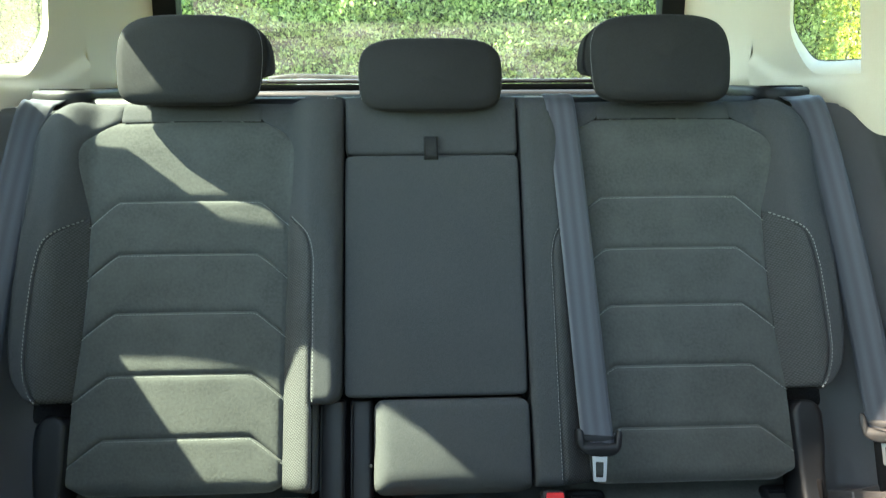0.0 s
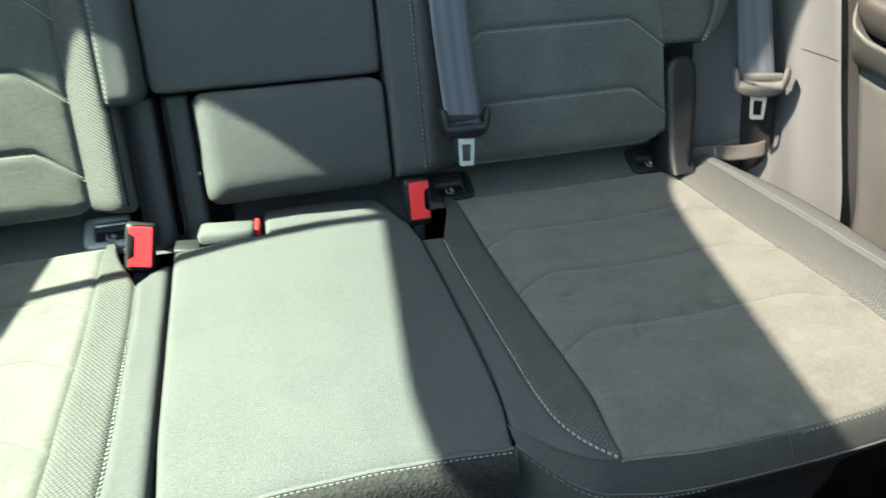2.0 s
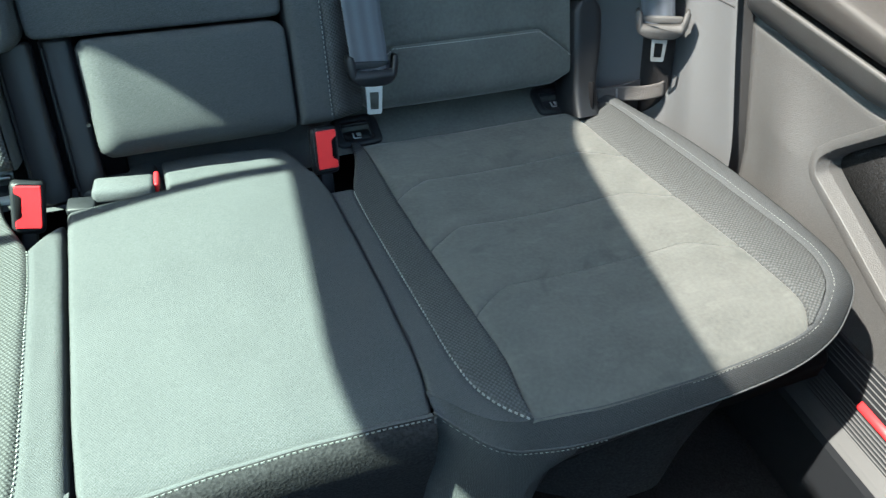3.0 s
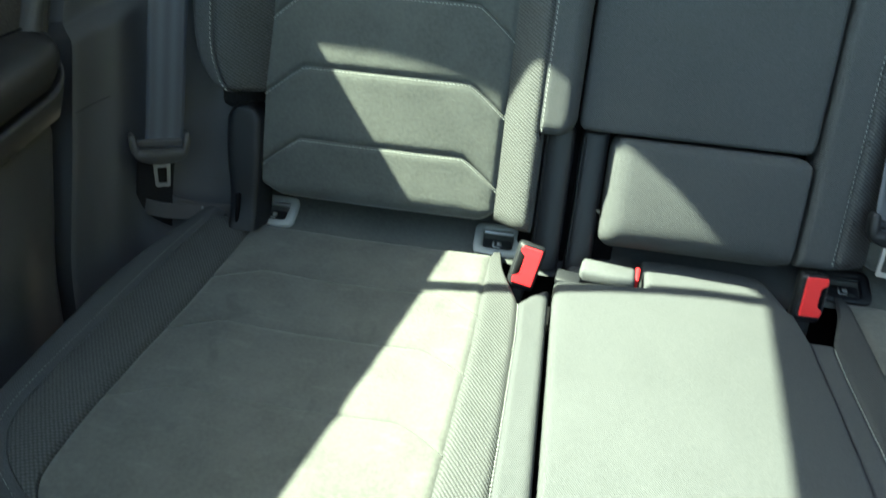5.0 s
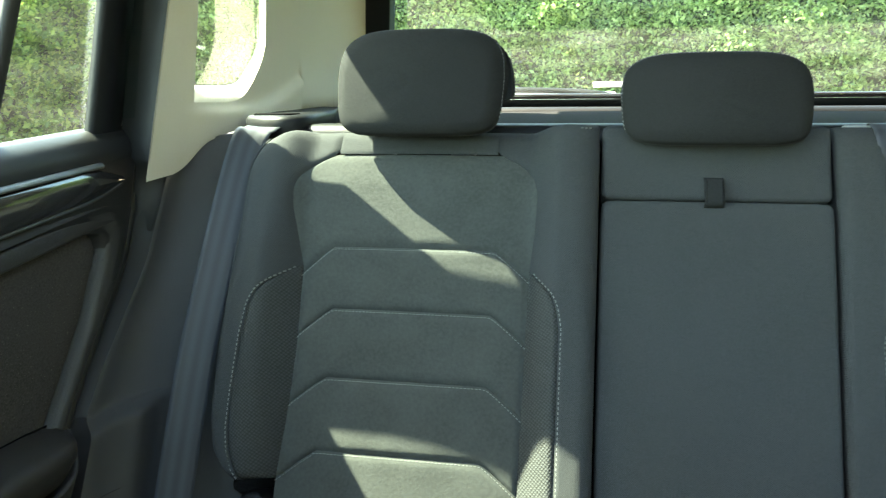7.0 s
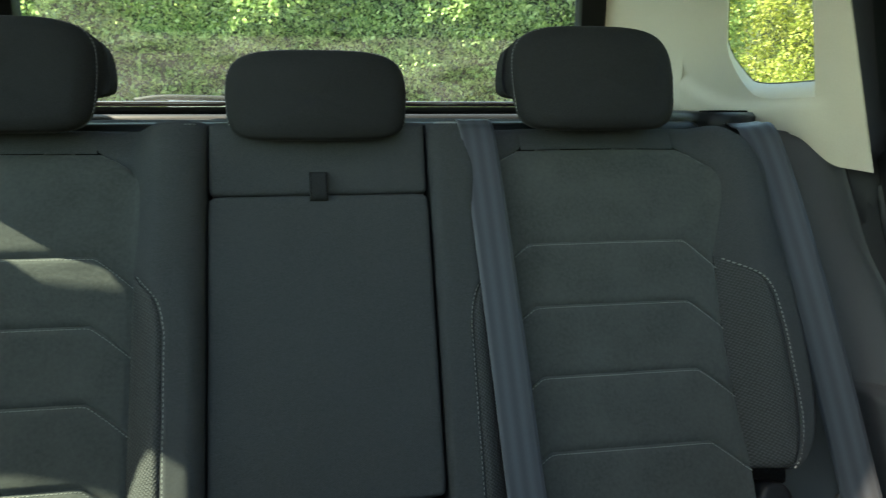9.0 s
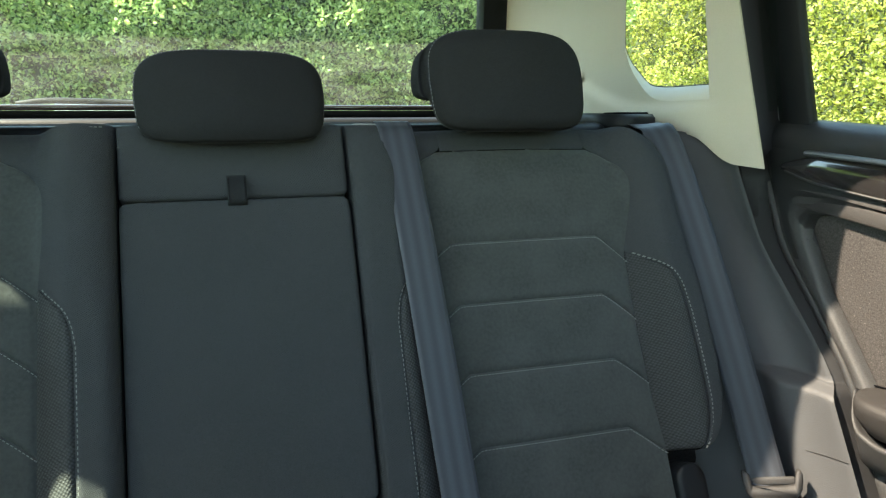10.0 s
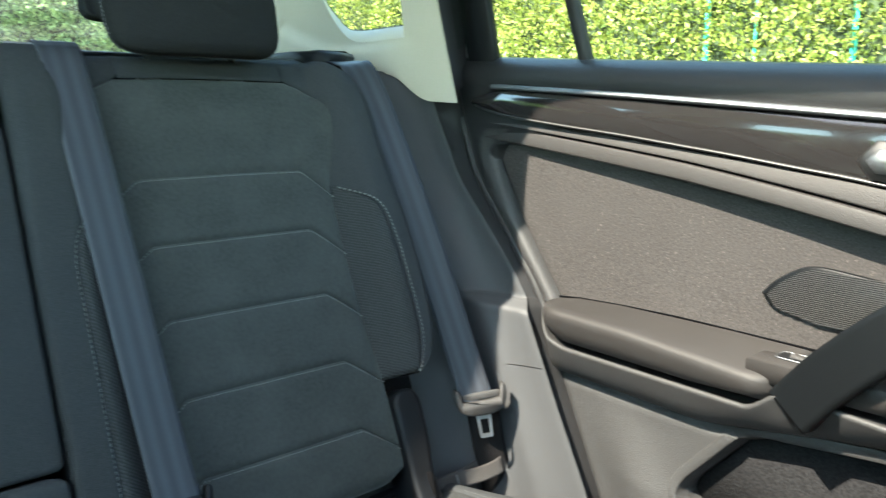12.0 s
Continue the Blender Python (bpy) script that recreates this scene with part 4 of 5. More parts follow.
def anchor(u, label):
    a = thing("anchor_bezel", label, "child seat anchor", on_cushion(u, .012, 0), group="child seat anchors")
    m = Matrix.Translation(on_cushion(u, .024, flap_height(.024) + .003)) @ Matrix.Rotation(radians(16), 4, "X")
    # One plastic throughout: the left bezels are coloured grey for sunlight on them.
    mat = GREYPLASTIC if u < 0 else PLASTIC
    rings = [(superellipse(rx, ry, 36, e), z) for rx, ry, e, z in ((.0335, .0265, 6, -.006), (.0335, .0265, 6, .0035), (.0320, .0250, 6, .0050), (.0225, .0175, 7, .0050), (.0215, .0165, 7, .0035), (.0205, .0155, 7, -.012))]
    part("bezel", sheet([[m @ Vector((px, py, z)) for px, py in ring] for ring, z in rings], closed=True), mat, a)
    for name, size, at, piece in (("hollow", (.046, .036, .003), (0, 0, -.0105), CORE), ("emblem", (.0022, .009, .0008), (-.006, -.006, .0), GREYPLASTIC), ("emblem", (.010, .0020, .0008), (-.001, -.011, .0), GREYPLASTIC), ("emblem", (.006, .006, .0008), (.002, -.005, .0), GREYPLASTIC)):
        bm = box(size, at, None, 0 if name == "emblem" else .0008, 1)
        bm.transform(m)
        part(name, bm, piece, a)
    part("cover_flap", prism([(px, py - .006) for px, py in superellipse(.0195, .0095, 28, 6)], -.0010, -.0030, lambda px, py, z: m @ Vector((px, py, z)), .0006), PLASTIC, a, "black hinged flap")
    a2 = tube([m @ Vector((-.02, .012, .002)), m @ Vector((.02, .012, .002))], .003, 8)
    part("anchor_bar", a2, STEEL if u < 0 else PLASTIC, a)


for u, lab in ((-.552, "child seat anchor bezel in the cushion's rear flap, sunlight put in as grey"), (-.226, "child seat anchor bezel in the cushion's rear flap, sunlight put in as grey"),
               (.234, "black child seat anchor bezel in the cushion's rear flap"), (.553, "black child seat anchor bezel in the cushion's rear flap")):
    anchor(u, lab)


def tongue(at, across, down, outward, parent, tall=.034, wide=.066):
    """The plastic shoe and steel latch plate at a belt's end."""
    x = Vector(across).normalized()
    z = -Vector(down).normalized()
    z = (z - x * z.dot(x)).normalized()
    y = z.cross(x)
    if y.dot(Vector(outward)) < 0:
        x = -x
        y = -y
    m = Matrix((x, y, z)).transposed().to_4x4()
    m.translation = Vector(at)
    k = wide / .066
    half = [(0, -.0165), (.012, -.0160), (.022, -.0135), (.0285, -.0085), (.0322, -.001), (.0338, .009), (.0340, .0175), (.0325, .0215), (.0300, .0222), (.0280, .0205), (.0268, .0145), (.0262, .0070), (.0240, .0040), (.012, .0026), (0, .0024)]
    outline = [(px * k, pz * (tall / .034) ** .5) for px, pz in half] + [(-px * k, pz * (tall / .034) ** .5) for px, pz in reversed(half[1:-1])]
    bm = prism(outline, .0085, -.007, lambda px, pz, d: Vector((px, d - 9.0 * px * px * .35, pz)), .0022)
    bar = box((wide * .80, .007, .012), (0, -.007, .008), None, .003, 2)
    me = bpy.data.meshes.new("bar")
    bar.to_mesh(me)
    bar.free()
    bm.from_mesh(me)
    bpy.data.meshes.remove(me)
    bm.transform(m)
    part("tongue_shoe", bm, SHOE if wide > .07 else PLASTIC, parent, "plastic belt shoe with rounded ears")
    # latch plate: a tapering steel plate with a square window
    def ring_pts(w_top, w_low, z_top, z_low, r):
        pts = []
        for sx, zc, w, sg in ((1, z_low, w_low, -1), (-1, z_low, w_low, -1), (-1, z_top, w_top, 1), (1, z_top, w_top, 1)):
            cx, cz = sx * (w - r), zc - sg * r
            a0 = {(1, -1): -90, (-1, -1): 180, (-1, 1): 90, (1, 1): 0}[(sx, sg)]
            arc = [(cx + r * math.cos(radians(a0 + q * 22.5)), cz + r * math.sin(radians(a0 + q * 22.5))) for q in range(5)]
            pts += arc[::-1]
        return pts
    loops = [ring_pts(.0112, .0096, -.012, -.0520, .003), ring_pts(.0062, .0056, -.024, -.0462, .0012)]
    rows = [[m @ Vector((px, yy, pz)) for px, pz in loops[li]] for li, yy in ((0, .0030), (1, .0030), (1, .0004), (0, .0004), (0, .0030))]
    bm = sheet(rows, closed=True)
    bmesh.ops.remove_doubles(bm, verts=bm.verts, dist=1e-6)
    part("latch_plate", bm, STEEL, parent, "steel latch plate with a square hole", smooth=False)


# the middle belt lies down the seat back of the wider half
belt = thing("seat_belt", "blue-grey middle belt lying on the seat back", "seat belt", on_back(.21, -.1, .03), group="seat belts")
mid_pts = [on_back(.212, .486, -.035), on_back(.213, .494, -.024), on_back(.214, .488, -.010), on_back(.216, .455, .004), on_back(.222, .33, .012), on_back(.229, .18, .015), on_back(.236, .0, .020), on_back(.2385, -.084, .031)]
part("webbing", ribbon(glide(mid_pts, 8), (1, 0, 0), .0485), WEBBING, belt)
tongue(on_back(.239, -.079, .034), (1, 0, -.07), on_back(.03, -1, 0) - on_back(0, 0, 0), (0, -1, .3), belt)

for side in (-1, 1):
    belt = thing("seat_belt", "blue-grey outer belt hanging along the side trim" + (", in shade" if side < 0 else ", latch plate sunlit"), "seat belt", (side * .72, 1.15, .55), group="seat belts")
    sag = 0 if side > 0 else -.025
    pts = [(side * .638, 1.435, 1.098), (side * .645, 1.385, 1.100), (side * .652, 1.345, 1.076), (side * .664, 1.275, .95), (side * .678, 1.200, .79), (side * .688, 1.128, .632 + sag), (side * .690, 1.109, .597 + sag)]
    part("webbing", ribbon(glide(pts, 8), (side * .86, -.50, .02), .0485), WEBBING, belt)
    tongue((side * .690, 1.106, .602 + sag), (side * .83, -.55, .15), (side * .16, -.28, -.9), (-side * .4, -.9, .2), belt, .040, .076)
    low = [(side * .703, 1.122, .596 + sag), (side * .715, 1.114, .52), (side * .728, 1.104, .44), (side * .732, 1.100, .40)]
    part("lower_webbing", ribbon(glide(low, 5), (side * .86, -.50, .02), .0485), LOWBELT, belt, "dark lower run of the belt")
    # cloth release loop beside the cushion
    loop = thing("release_loop", "grey woven cloth pull loop beside the seat cushion" + (", sunlit" if side > 0 else ""), "strap", on_cushion(side * .62, .03, .02), group="release loops")
    dz = 0 if side > 0 else -.012
    front_run = [(.590, 1.128, .481), (.630, 1.121, .484), (.655, 1.114, .487), (.690, 1.104, .489), (.716, 1.100, .492)]
    end = [(.730, 1.102, .494), (.736, 1.110, .495), (.732, 1.119, .494)]
    back_run = [(.716, 1.124, .492), (.690, 1.121, .490), (.660, 1.118, .487), (.640, 1.123, .484), (.600, 1.131, .481)]
    lp = glide([(side * x, y, z + dz) for x, y, z in front_run + end + back_run], 5)
    turn = [(0, .42, .90) if k < 22 else (0, .42 - .25 * math.sin((k - 22) / 38 * math.pi), .90) for k in range(len(lp))]
    part("strap", ribbon(lp, turn, .0225, .0018), STRAP, loop)
    part("sewn_bar", box((.003, .0012, .017), (side * .652, 1.1138, .487 + dz), Matrix.Rotation(-.44, 3, "X"), 0, 1), THREAD, loop, "pale sewn bar across the strap")


# ---------------------------------------------------------------- side trim, doors, pillars
DOOR_EDGE = [(1.10, 1.300), (1.03, 1.282), (.923, 1.239), (.834, 1.160), (.756, 1.095), (.616, 1.025), (.484, .955), (.20, .87)]  # z, y


def door_y(z):
    t = sorted(DOOR_EDGE)
    return cv(t, z, .02)


def trim_strip(name, y0, y1, top, low, x_top, x_low, mat, parent, side, bow=.004, roll=.006, n=(30, 8), deep=.02, label="", taper=0.0):
    """A panel along the door between two lines given as (y, z) tables."""
    def where(a, b):
        y = y0 + (y1 - y0) * a
        zt, zl = cv(top, y, .02), cv(low, y, .02)
        return y, zl + (zt - zl) * b

    def space(y, z, w):
        zt, zl = cv(top, y, .02), cv(low, y, .02)
        k = (z - zl) / max(1e-4, zt - zl)
        return Vector((side * (x_low + (x_top - x_low) * k - w + taper * max(0, (y - .65) / .55)), y, z))

    def hf(y, z):
        zt, zl = cv(top, y, .02), cv(low, y, .02)
        k = (z - zl) / max(1e-4, zt - zl)
        return bow * (1 - (2 * k - 1) ** 2)
    size = (abs(y1 - y0), max(.004, cv(top, (y0 + y1) / 2) - cv(low, (y0 + y1) / 2)))
    r = min(roll, size[1] * .45)
    return panel(name, where, size, (("w", r, deep),) * 4, hf, space, mat, parent, n=n, label=label)


FRONT_Y = .16
SILL = [(-.9, 1.00), (.10, 1.040), (.637, 1.066), (1.037, 1.090), (1.192, 1.100), (1.35, 1.12)]


def door(side, name, label):
    d = thing(name, label, "car door", (side * .80, .7, .2), kind="structure")
    mark = lambda t, dz: [(y, z + dz) for y, z in t]
    # window sill roll
    rows, uvs = [], []
    for k in range(41):
        y = FRONT_Y + (1.285 - FRONT_Y) * k / 40
        z = cv(SILL, y, .02)
        end = max(0, (y - 1.19) / .095)
        rows.append([Vector((side * x, y, z + h - .006 * end)) for x, h in ((.835, .0), (.822, .006), (.806, .003), (.794, -.006), (.786, -.018), (.784, -.03), (.788, -.042))])
        uvs.append([(y, h) for h in range(7)])
    part("window_sill", sheet(rows, uvs=uvs), DOORTOP, d, "soft black window sill")
    STRIP = [(.16, .988), (.633, 1.0245), (.791, 1.037), (.946, 1.049), (1.189, 1.065)]
    trim_strip("chrome_strip", FRONT_Y, 1.192, STRIP, mark(STRIP, -.0075), .781, .779, SATIN, d, side, .002, .003, (40, 3), .02, "satin metal strip")
    GLOSS_L = [(.16, .880), (.627, .954), (.662, .9595), (.720, .9665), (.785, .9755), (.858, .984), (.942, .994), (1.038, 1.0035), (1.150, 1.0155), (1.200, 1.025), (1.238, 1.038)]
    trim_strip("gloss_panel", FRONT_Y, 1.236, [(.16, .9795), (.633, 1.0165), (.946, 1.041), (1.185, 1.057), (1.205, 1.053), (1.236, 1.042)], GLOSS_L, .784, .780, GLOSS, d, side, .003, .004, (50, 8), .02, "gloss black inlay")
    trim_strip("gloss_edge", FRONT_Y, 1.225, mark(GLOSS_L, .0025), mark(GLOSS_L, -.0015), .7785, .7785, DULLEDGE, d, side, .001, .0015, (50, 2), .01, "thin bright edge line")
    BAND_A = [(.16, .877), (.626, .951), (.662, .9565), (.720, .9635), (.785, .9725), (.858, .981), (.942, .991), (1.038, 1.0005), (1.150, 1.0125), (1.26, 1.021)]
    BAND_B = [(.16, .848), (.621, .927), (.657, .934), (.715, .944), (.781, .955), (.854, .966), (.937, .976), (1.033, .987), (1.144, .999), (1.26, 1.009)]
    BAND_C = [(.16, .830), (.619, .906), (.714, .923), (.853, .944), (.983, .959), (1.139, .976), (1.26, .986)]
    trim_strip("upper_pad", FRONT_Y, 1.252, BAND_A, mark(BAND_B, .0012), .780, .774, ARMREST, d, side, .0008, .0022, (60, 5), .03, "soft grained door pad", .012)
    trim_strip("lower_pad", FRONT_Y, 1.245, mark(BAND_B, -.0012), BAND_C, .773, .769, ARMREST, d, side, .0010, .0026, (60, 6), .035, "soft grained door pad", .017)
    # rear end of the door's upper trim, into which the pads run
    rows = []
    for k in range(16):
        z = .905 + .168 * k / 15
        edge_y = door_y(z) - .006
        start = float(np.interp(z, [.905, .95, .972, .99], [1.165, 1.185, 1.17, 1.05]))
        rows.append([Vector((side * x, y, z)) for x, y in ((.803, start), (.790, start + .006), (.7865, start + .02), (.7865, edge_y - .016), (.790, edge_y - .006), (.80, edge_y), (.815, edge_y))])
    part("upper_end", sheet(rows), DOORTOP, d)
    # cloth field set back below the pads
    CL_T = [(.10, .84), (.619, .915), (.853, .952), (1.139, .982), (1.172, .978), (1.20, .965)]

    def cloth(a, b):
        z = .757 + .225 * b
        rear = float(np.interp(z, [.757, .863, .937, .96, .975], [1.060, 1.140, 1.180, 1.190, 1.165]))
        y = FRONT_Y + (rear - FRONT_Y) * a
        return y, min(z, cv(CL_T, y, .02))
    panel("cloth_panel", cloth, (.9, .22), (("n",), ("s", .006, .01), ("n",), ("n",)), lambda y, z: 0, lambda y, z, w: Vector((side * (.800 - w - .012 * (z - .76)), y, z)),
          DOORCLOTH, d, n=(40, 14), label="speckled grey cloth door field")
    # frame round the cloth at its rear
    rows = []
    for k in range(25):
        z = .748 + .25 * k / 24
        rear = float(np.interp(z, [.748, .863, .937, .965, .985, 1.0], [1.050, 1.140, 1.180, 1.190, 1.170, 1.14]))
        edge_y = door_y(z) - .004
        rows.append([Vector((side * x, y, z)) for x, y in ((.812, rear - .002), (.797, rear + .002), (.789, rear + .006), (.786, rear + .012), (.787, edge_y - .012), (.794, edge_y - .003), (.81, edge_y))])
    part("rear_frame", sheet(rows), DOORTRIM, d)
    # armrest: a flat-topped pad with a rounded brow, in a moulded tray
    rows, uvs = [], []
    for k in range(57):
        y = .690 + .372 * k / 56
        t = max(0, (y - 1.005) / .057)
        fr = max(0, (.735 - y) / .045)
        full = math.sqrt(max(.0, 1 - min(1, t) ** 2.2)) * math.sqrt(max(.0, 1 - min(1, fr) ** 2.5))
        zt = float(np.interp(y, [.68, .78, .946, 1.02, 1.063], [.767, .768, .765, .760, .752]))
        ze = float(np.interp(y, [.68, .703, .779, .898, 1.027, 1.063], [.740, .742, .747, .754, .755, .752]))
        zl = float(np.interp(y, [.68, .72, .8, 1.0, 1.04, 1.063], [.735, .712, .708, .708, .722, .748]))
        row = []
        for f, z in ((0, zt), (.35, zt + (ze - zt) * .30), (.7, zt + (ze - zt) * .72), (.88, ze + .001), (.955, ze - .002), (.99, ze - .0065), (.985, ze - .014), (.93, ze - .026), (.85, zl + .004), (.5, zl - .004)):
            row.append(Vector((side * (.803 - .070 * f * (.08 + .92 * full)), y, z)))
        rows.append(row)
        uvs.append([(y, q / 80) for q in range(10)])
    part("armrest", sheet(rows, uvs=uvs), ARMREST, d, "padded soft-touch door armrest")
    part("armrest_seam", tube([(side * .8000, y, float(np.interp(y, [.60, .70, .858, .946, 1.02, 1.066], [.7665, .7675, .7675, .7645, .7600, .7545]))) for y in np.linspace(.60, 1.062, 24)], .0014, 6), CORE, d, "dark joint between armrest and cloth")
    TRAY_T = [(.16, .700), (.50, .722), (.635, .729), (.699, .728), (.712, .716), (.728, .704), (.90, .7035), (1.000, .7035), (1.030, .712), (1.048, .728), (1.062, .755)]
    TRAY_L = [(.16, .70), (.40, .703), (.587, .695), (.649, .685), (.709, .673), (.754, .664), (.80, .656), (1.035, .657), (1.062, .660)]
    rows, uvs = [], []
    for k in range(121):
        y = .20 + .862 * k / 120
        zt, zb = cv(TRAY_T, y, .005), cv(TRAY_L, y, .01)
        zb = min(zb, zt - .02)
        end = max(0, (y - 1.02) / .042)
        inn = .742 + .030 * min(1, end) ** 2
        rows.append([Vector((side * x, y, z)) for x, z in ((.803, zt - .004), (inn + .008, zt - .003), (inn + .002, zt + .001), (inn - .002, zt - .001), (inn, zt - .006), (inn + .009, zt + (zb - zt) * .5), (inn + .020, zb + .004), (inn + .026, zb), (.80, zb - .004))])
        uvs.append([(y, q / 90) for q in range(9)])
    part("armrest_tray", sheet(rows, uvs=uvs), DOORTRIM, d, "charcoal moulded tray under the armrest")
    # lower door panel, with a crease and an opening for the map pocket
    hole = [(.24, .36), (.648, .469), (.786, .524), (.816, .538), (.822, .550), (.813, .567), (.751, .641), (.728, .651), (.60, .668), (.24, .668)]

    def inside(y, z):
        hit = False
        for (ya, za), (yb, zb) in zip(hole, hole[1:] + hole[:1]):
            if (za > z) != (zb > z) and y < (yb - ya) * (z - za) / (zb - za) + ya:
                hit = not hit
        return hit
    def panel_x(y, z):
        rear = door_y(z) - .004
        x = .777 + .009 * math.exp(-((z - .651) / .005) ** 2) * min(1, max(0, (y - .74) / .05)) - .014 * max(0, (.62 - z) / .4)
        x -= .014 * math.exp(-((y - (rear - .10)) / .05) ** 2) * max(0, min(1, (.64 - z) / .1))
        return x + .012 * max(0, (y - rear + .008) / .008) ** 2

    def near(y, z):
        return inside(y, z) or any(inside(y + .011 * math.cos(a), z + .011 * math.sin(a)) for a in (0, .8, 1.57, 2.36, 3.14, 3.93, 4.71, 5.5))
    bm = bmesh.new()
    grid = []
    for k in range(81):
        z = .19 + .485 * k / 80
        rear = door_y(z) - .004
        row = []
        for q in range(101):
            y = FRONT_Y + (rear - FRONT_Y) * q / 100
            x = panel_x(y, z)
            row.append((bm.verts.new((side * x, y, z)), y, z))
        grid.append(row)
    for k in range(80):
        for q in range(100):
            c = [grid[k][q], grid[k][q + 1], grid[k + 1][q + 1], grid[k + 1][q]]
            if not near(sum(v[1] for v in c) / 4, sum(v[2] for v in c) / 4):
                bm.faces.new([v[0] for v in c])
    part("lower_panel", bm, DOORTRIM, d, "charcoal grained lower door panel")
    line = [p for p, _ in resample([(y, z, 0) for y, z in hole], .004)]
    line = [sum((line[min(len(line) - 1, max(0, i + k))] for k in (-1, 0, 1)), Vector()) / 3 for i in range(len(line))]
    rows = []
    for i, p in enumerate(line):
        t = (line[min(i + 1, len(line) - 1)] - line[max(i - 1, 0)]).normalized()
        o_y, o_z = t.y, -t.x
        edge_x = panel_x(p.x + o_y * .014, p.y + o_z * .014)
        rows.append([Vector((side * x, p.x + o_y * o, p.y + o_z * o)) for o, x in ((.020, edge_x + .002), (.0195, edge_x - .0005), (.0188, edge_x - .0008), (.0075, edge_x - .0008), (.0068, edge_x - .0004), (.0062, edge_x + .0008), (.0010, edge_x + .014), (.0002, edge_x + .0155), (-.0004, edge_x + .017), (-.001, .812))])
    part("pocket_rim", sheet(rows), DOORTRIM, d, "narrow bevelled rim of the door pocket")
    part("pocket_lining", prism(hole, .806, .812, lambda y, z, x: Vector((side * x, y, z))), CARPET, d, "black felt door pocket lining")
    # loudspeaker grille let into the cloth
    corners = [(.749, .822), (.735, .838), (.712, .8545), (.695, .8605), (.670, .8605), (.60, .8535), (.552, .846), (.540, .832), (.545, .806), (.56, .7965), (.65, .7985), (.715, .8035), (.738, .809)]
    sp = [(p.x, p.y) for p in glide([(y, z, 0) for y, z in corners + corners[:1]], 4)[:-1]]
    grille = part("speaker_grille", prism(sp, .7945, .806, lambda y, z, x: Vector((side * x, y, z)), .0016), HANDLE, d, "black ribbed loudspeaker grille")
    for k in range(27):
        z = .8005 + .0022 * k
        lo, hi = .556, float(np.interp(z, [.80, .808, .822, .838, .8545, .861], [.690, .733, .745, .731, .708, .690]))
        rib = box((.0012, hi - lo - .006, .0009), (side * .7942, (lo + hi) / 2, z - .0012), None, 0, 1)
        part("rib", rib, DOORTRIM, grille, smooth=False)
    # window switch and grab handle at the armrest's front
    sw = part("window_switch", prism([(px + .7765, py + .688) for px, py in superellipse(.0135, .026, 28, 6)], .7618, .752, lambda x, y, z: Vector((side * x, y, z)), .0008), PLASTIC, d, "window switch in a bright bezel")
    part("switch_bezel", tube([Vector((side * (px + .7765), py + .688, .7616)) for px, py in superellipse(.0130, .0255, 28, 6) + superellipse(.0130, .0255, 28, 6)[:1]], .0009, 6), SATIN, sw)
    part("switch_key", box((.011, .017, .007), (side * .7765, .692, .7615), Matrix.Rotation(.12, 3, "X"), .0025, 3), SHOE, sw)
    part("switch_panel", prism([(.744, .735), (.802, .735), (.802, .56), (.752, .56), (.748, .60)], .7605, .735, lambda x, y, z: Vector((side * x, y, z)), .003), ARMREST, d, "flat panel round the window switch")
    grab = glide([(side * .750, .682, .712), (side * .748, .669, .730), (side * .744, .637, .770), (side * .742, .581, .826), (side * .750, .50, .89), (side * .780, .42, .945)], 7)
    part("grab_handle", ribbon(grab, (side * .12, .74, .66), .054, .024), HANDLE, d, "thick black door grab handle")
    lever = part("door_lever", prism([(.645, .978), (.633, .990), (.52, .985), (.52, .962), (.636, .966)], .772, .784, lambda y, z, x: Vector((side * x, y, z)), .003), SATIN, d, "bright door release lever")
    part("lever_bezel", prism([(.655, .978), (.637, .998), (.51, .990), (.51, .950), (.641, .959)], .7755, .786, lambda y, z, x: Vector((side * x, y, z)), .003), DULLEDGE, lever)
    # inner skin and outer skin of the door
    skin = [(FRONT_Y, .16), (.86, .16), (.95, .47), (1.02, .61), (1.09, .75), (1.15, .83), (1.235, .92), (1.275, 1.02), (1.28, 1.08), (.64, 1.055), (FRONT_Y, 1.03)]
    part("door_core", prism(skin, .815, .835, lambda y, z, x: Vector((side * x, y, z))), PLASTIC, d)
    part("door_skin", prism(skin, .845, .90, lambda y, z, x: Vector((side * x, y, z - .02)), .006), PAINT, d)
    # window frame: rear upright, divider, front upright, upper rail
    def upright(pname, y_at, wide, mat, x0=.795, x1=.835):
        rows = []
        for k in range(18):
            z = 1.07 + .47 * k / 17
            x_in = x0 - .22 * (z - 1.08)
            y = y_at(z)
            rows.append([Vector((side * (x_in + e), y + w, z)) for e, w in ((.014, -wide / 2), (.004, -wide / 2), (0, -wide / 2 + .004), (0, wide / 2 - .004), (.004, wide / 2), (.014, wide / 2))])
        bm = sheet(rows, closed=True)
        part(pname, bm, mat, d)
    upright("window_frame_rear", lambda z: float(np.interp(z, [1.07, 1.115, 1.28, 1.39, 1.47, 1.505, 1.54], [1.236, 1.237, 1.238, 1.230, 1.200, 1.170, 1.12])), .064, PLASTIC, .805)
    upright("window_divider", lambda z: 1.038 + .17 * (z - 1.085), .020, RUBBER, .815)
    upright("window_frame_front", lambda z: FRONT_Y + .02 - .04 * (z - 1.1), .07, PLASTIC)
    rows = []
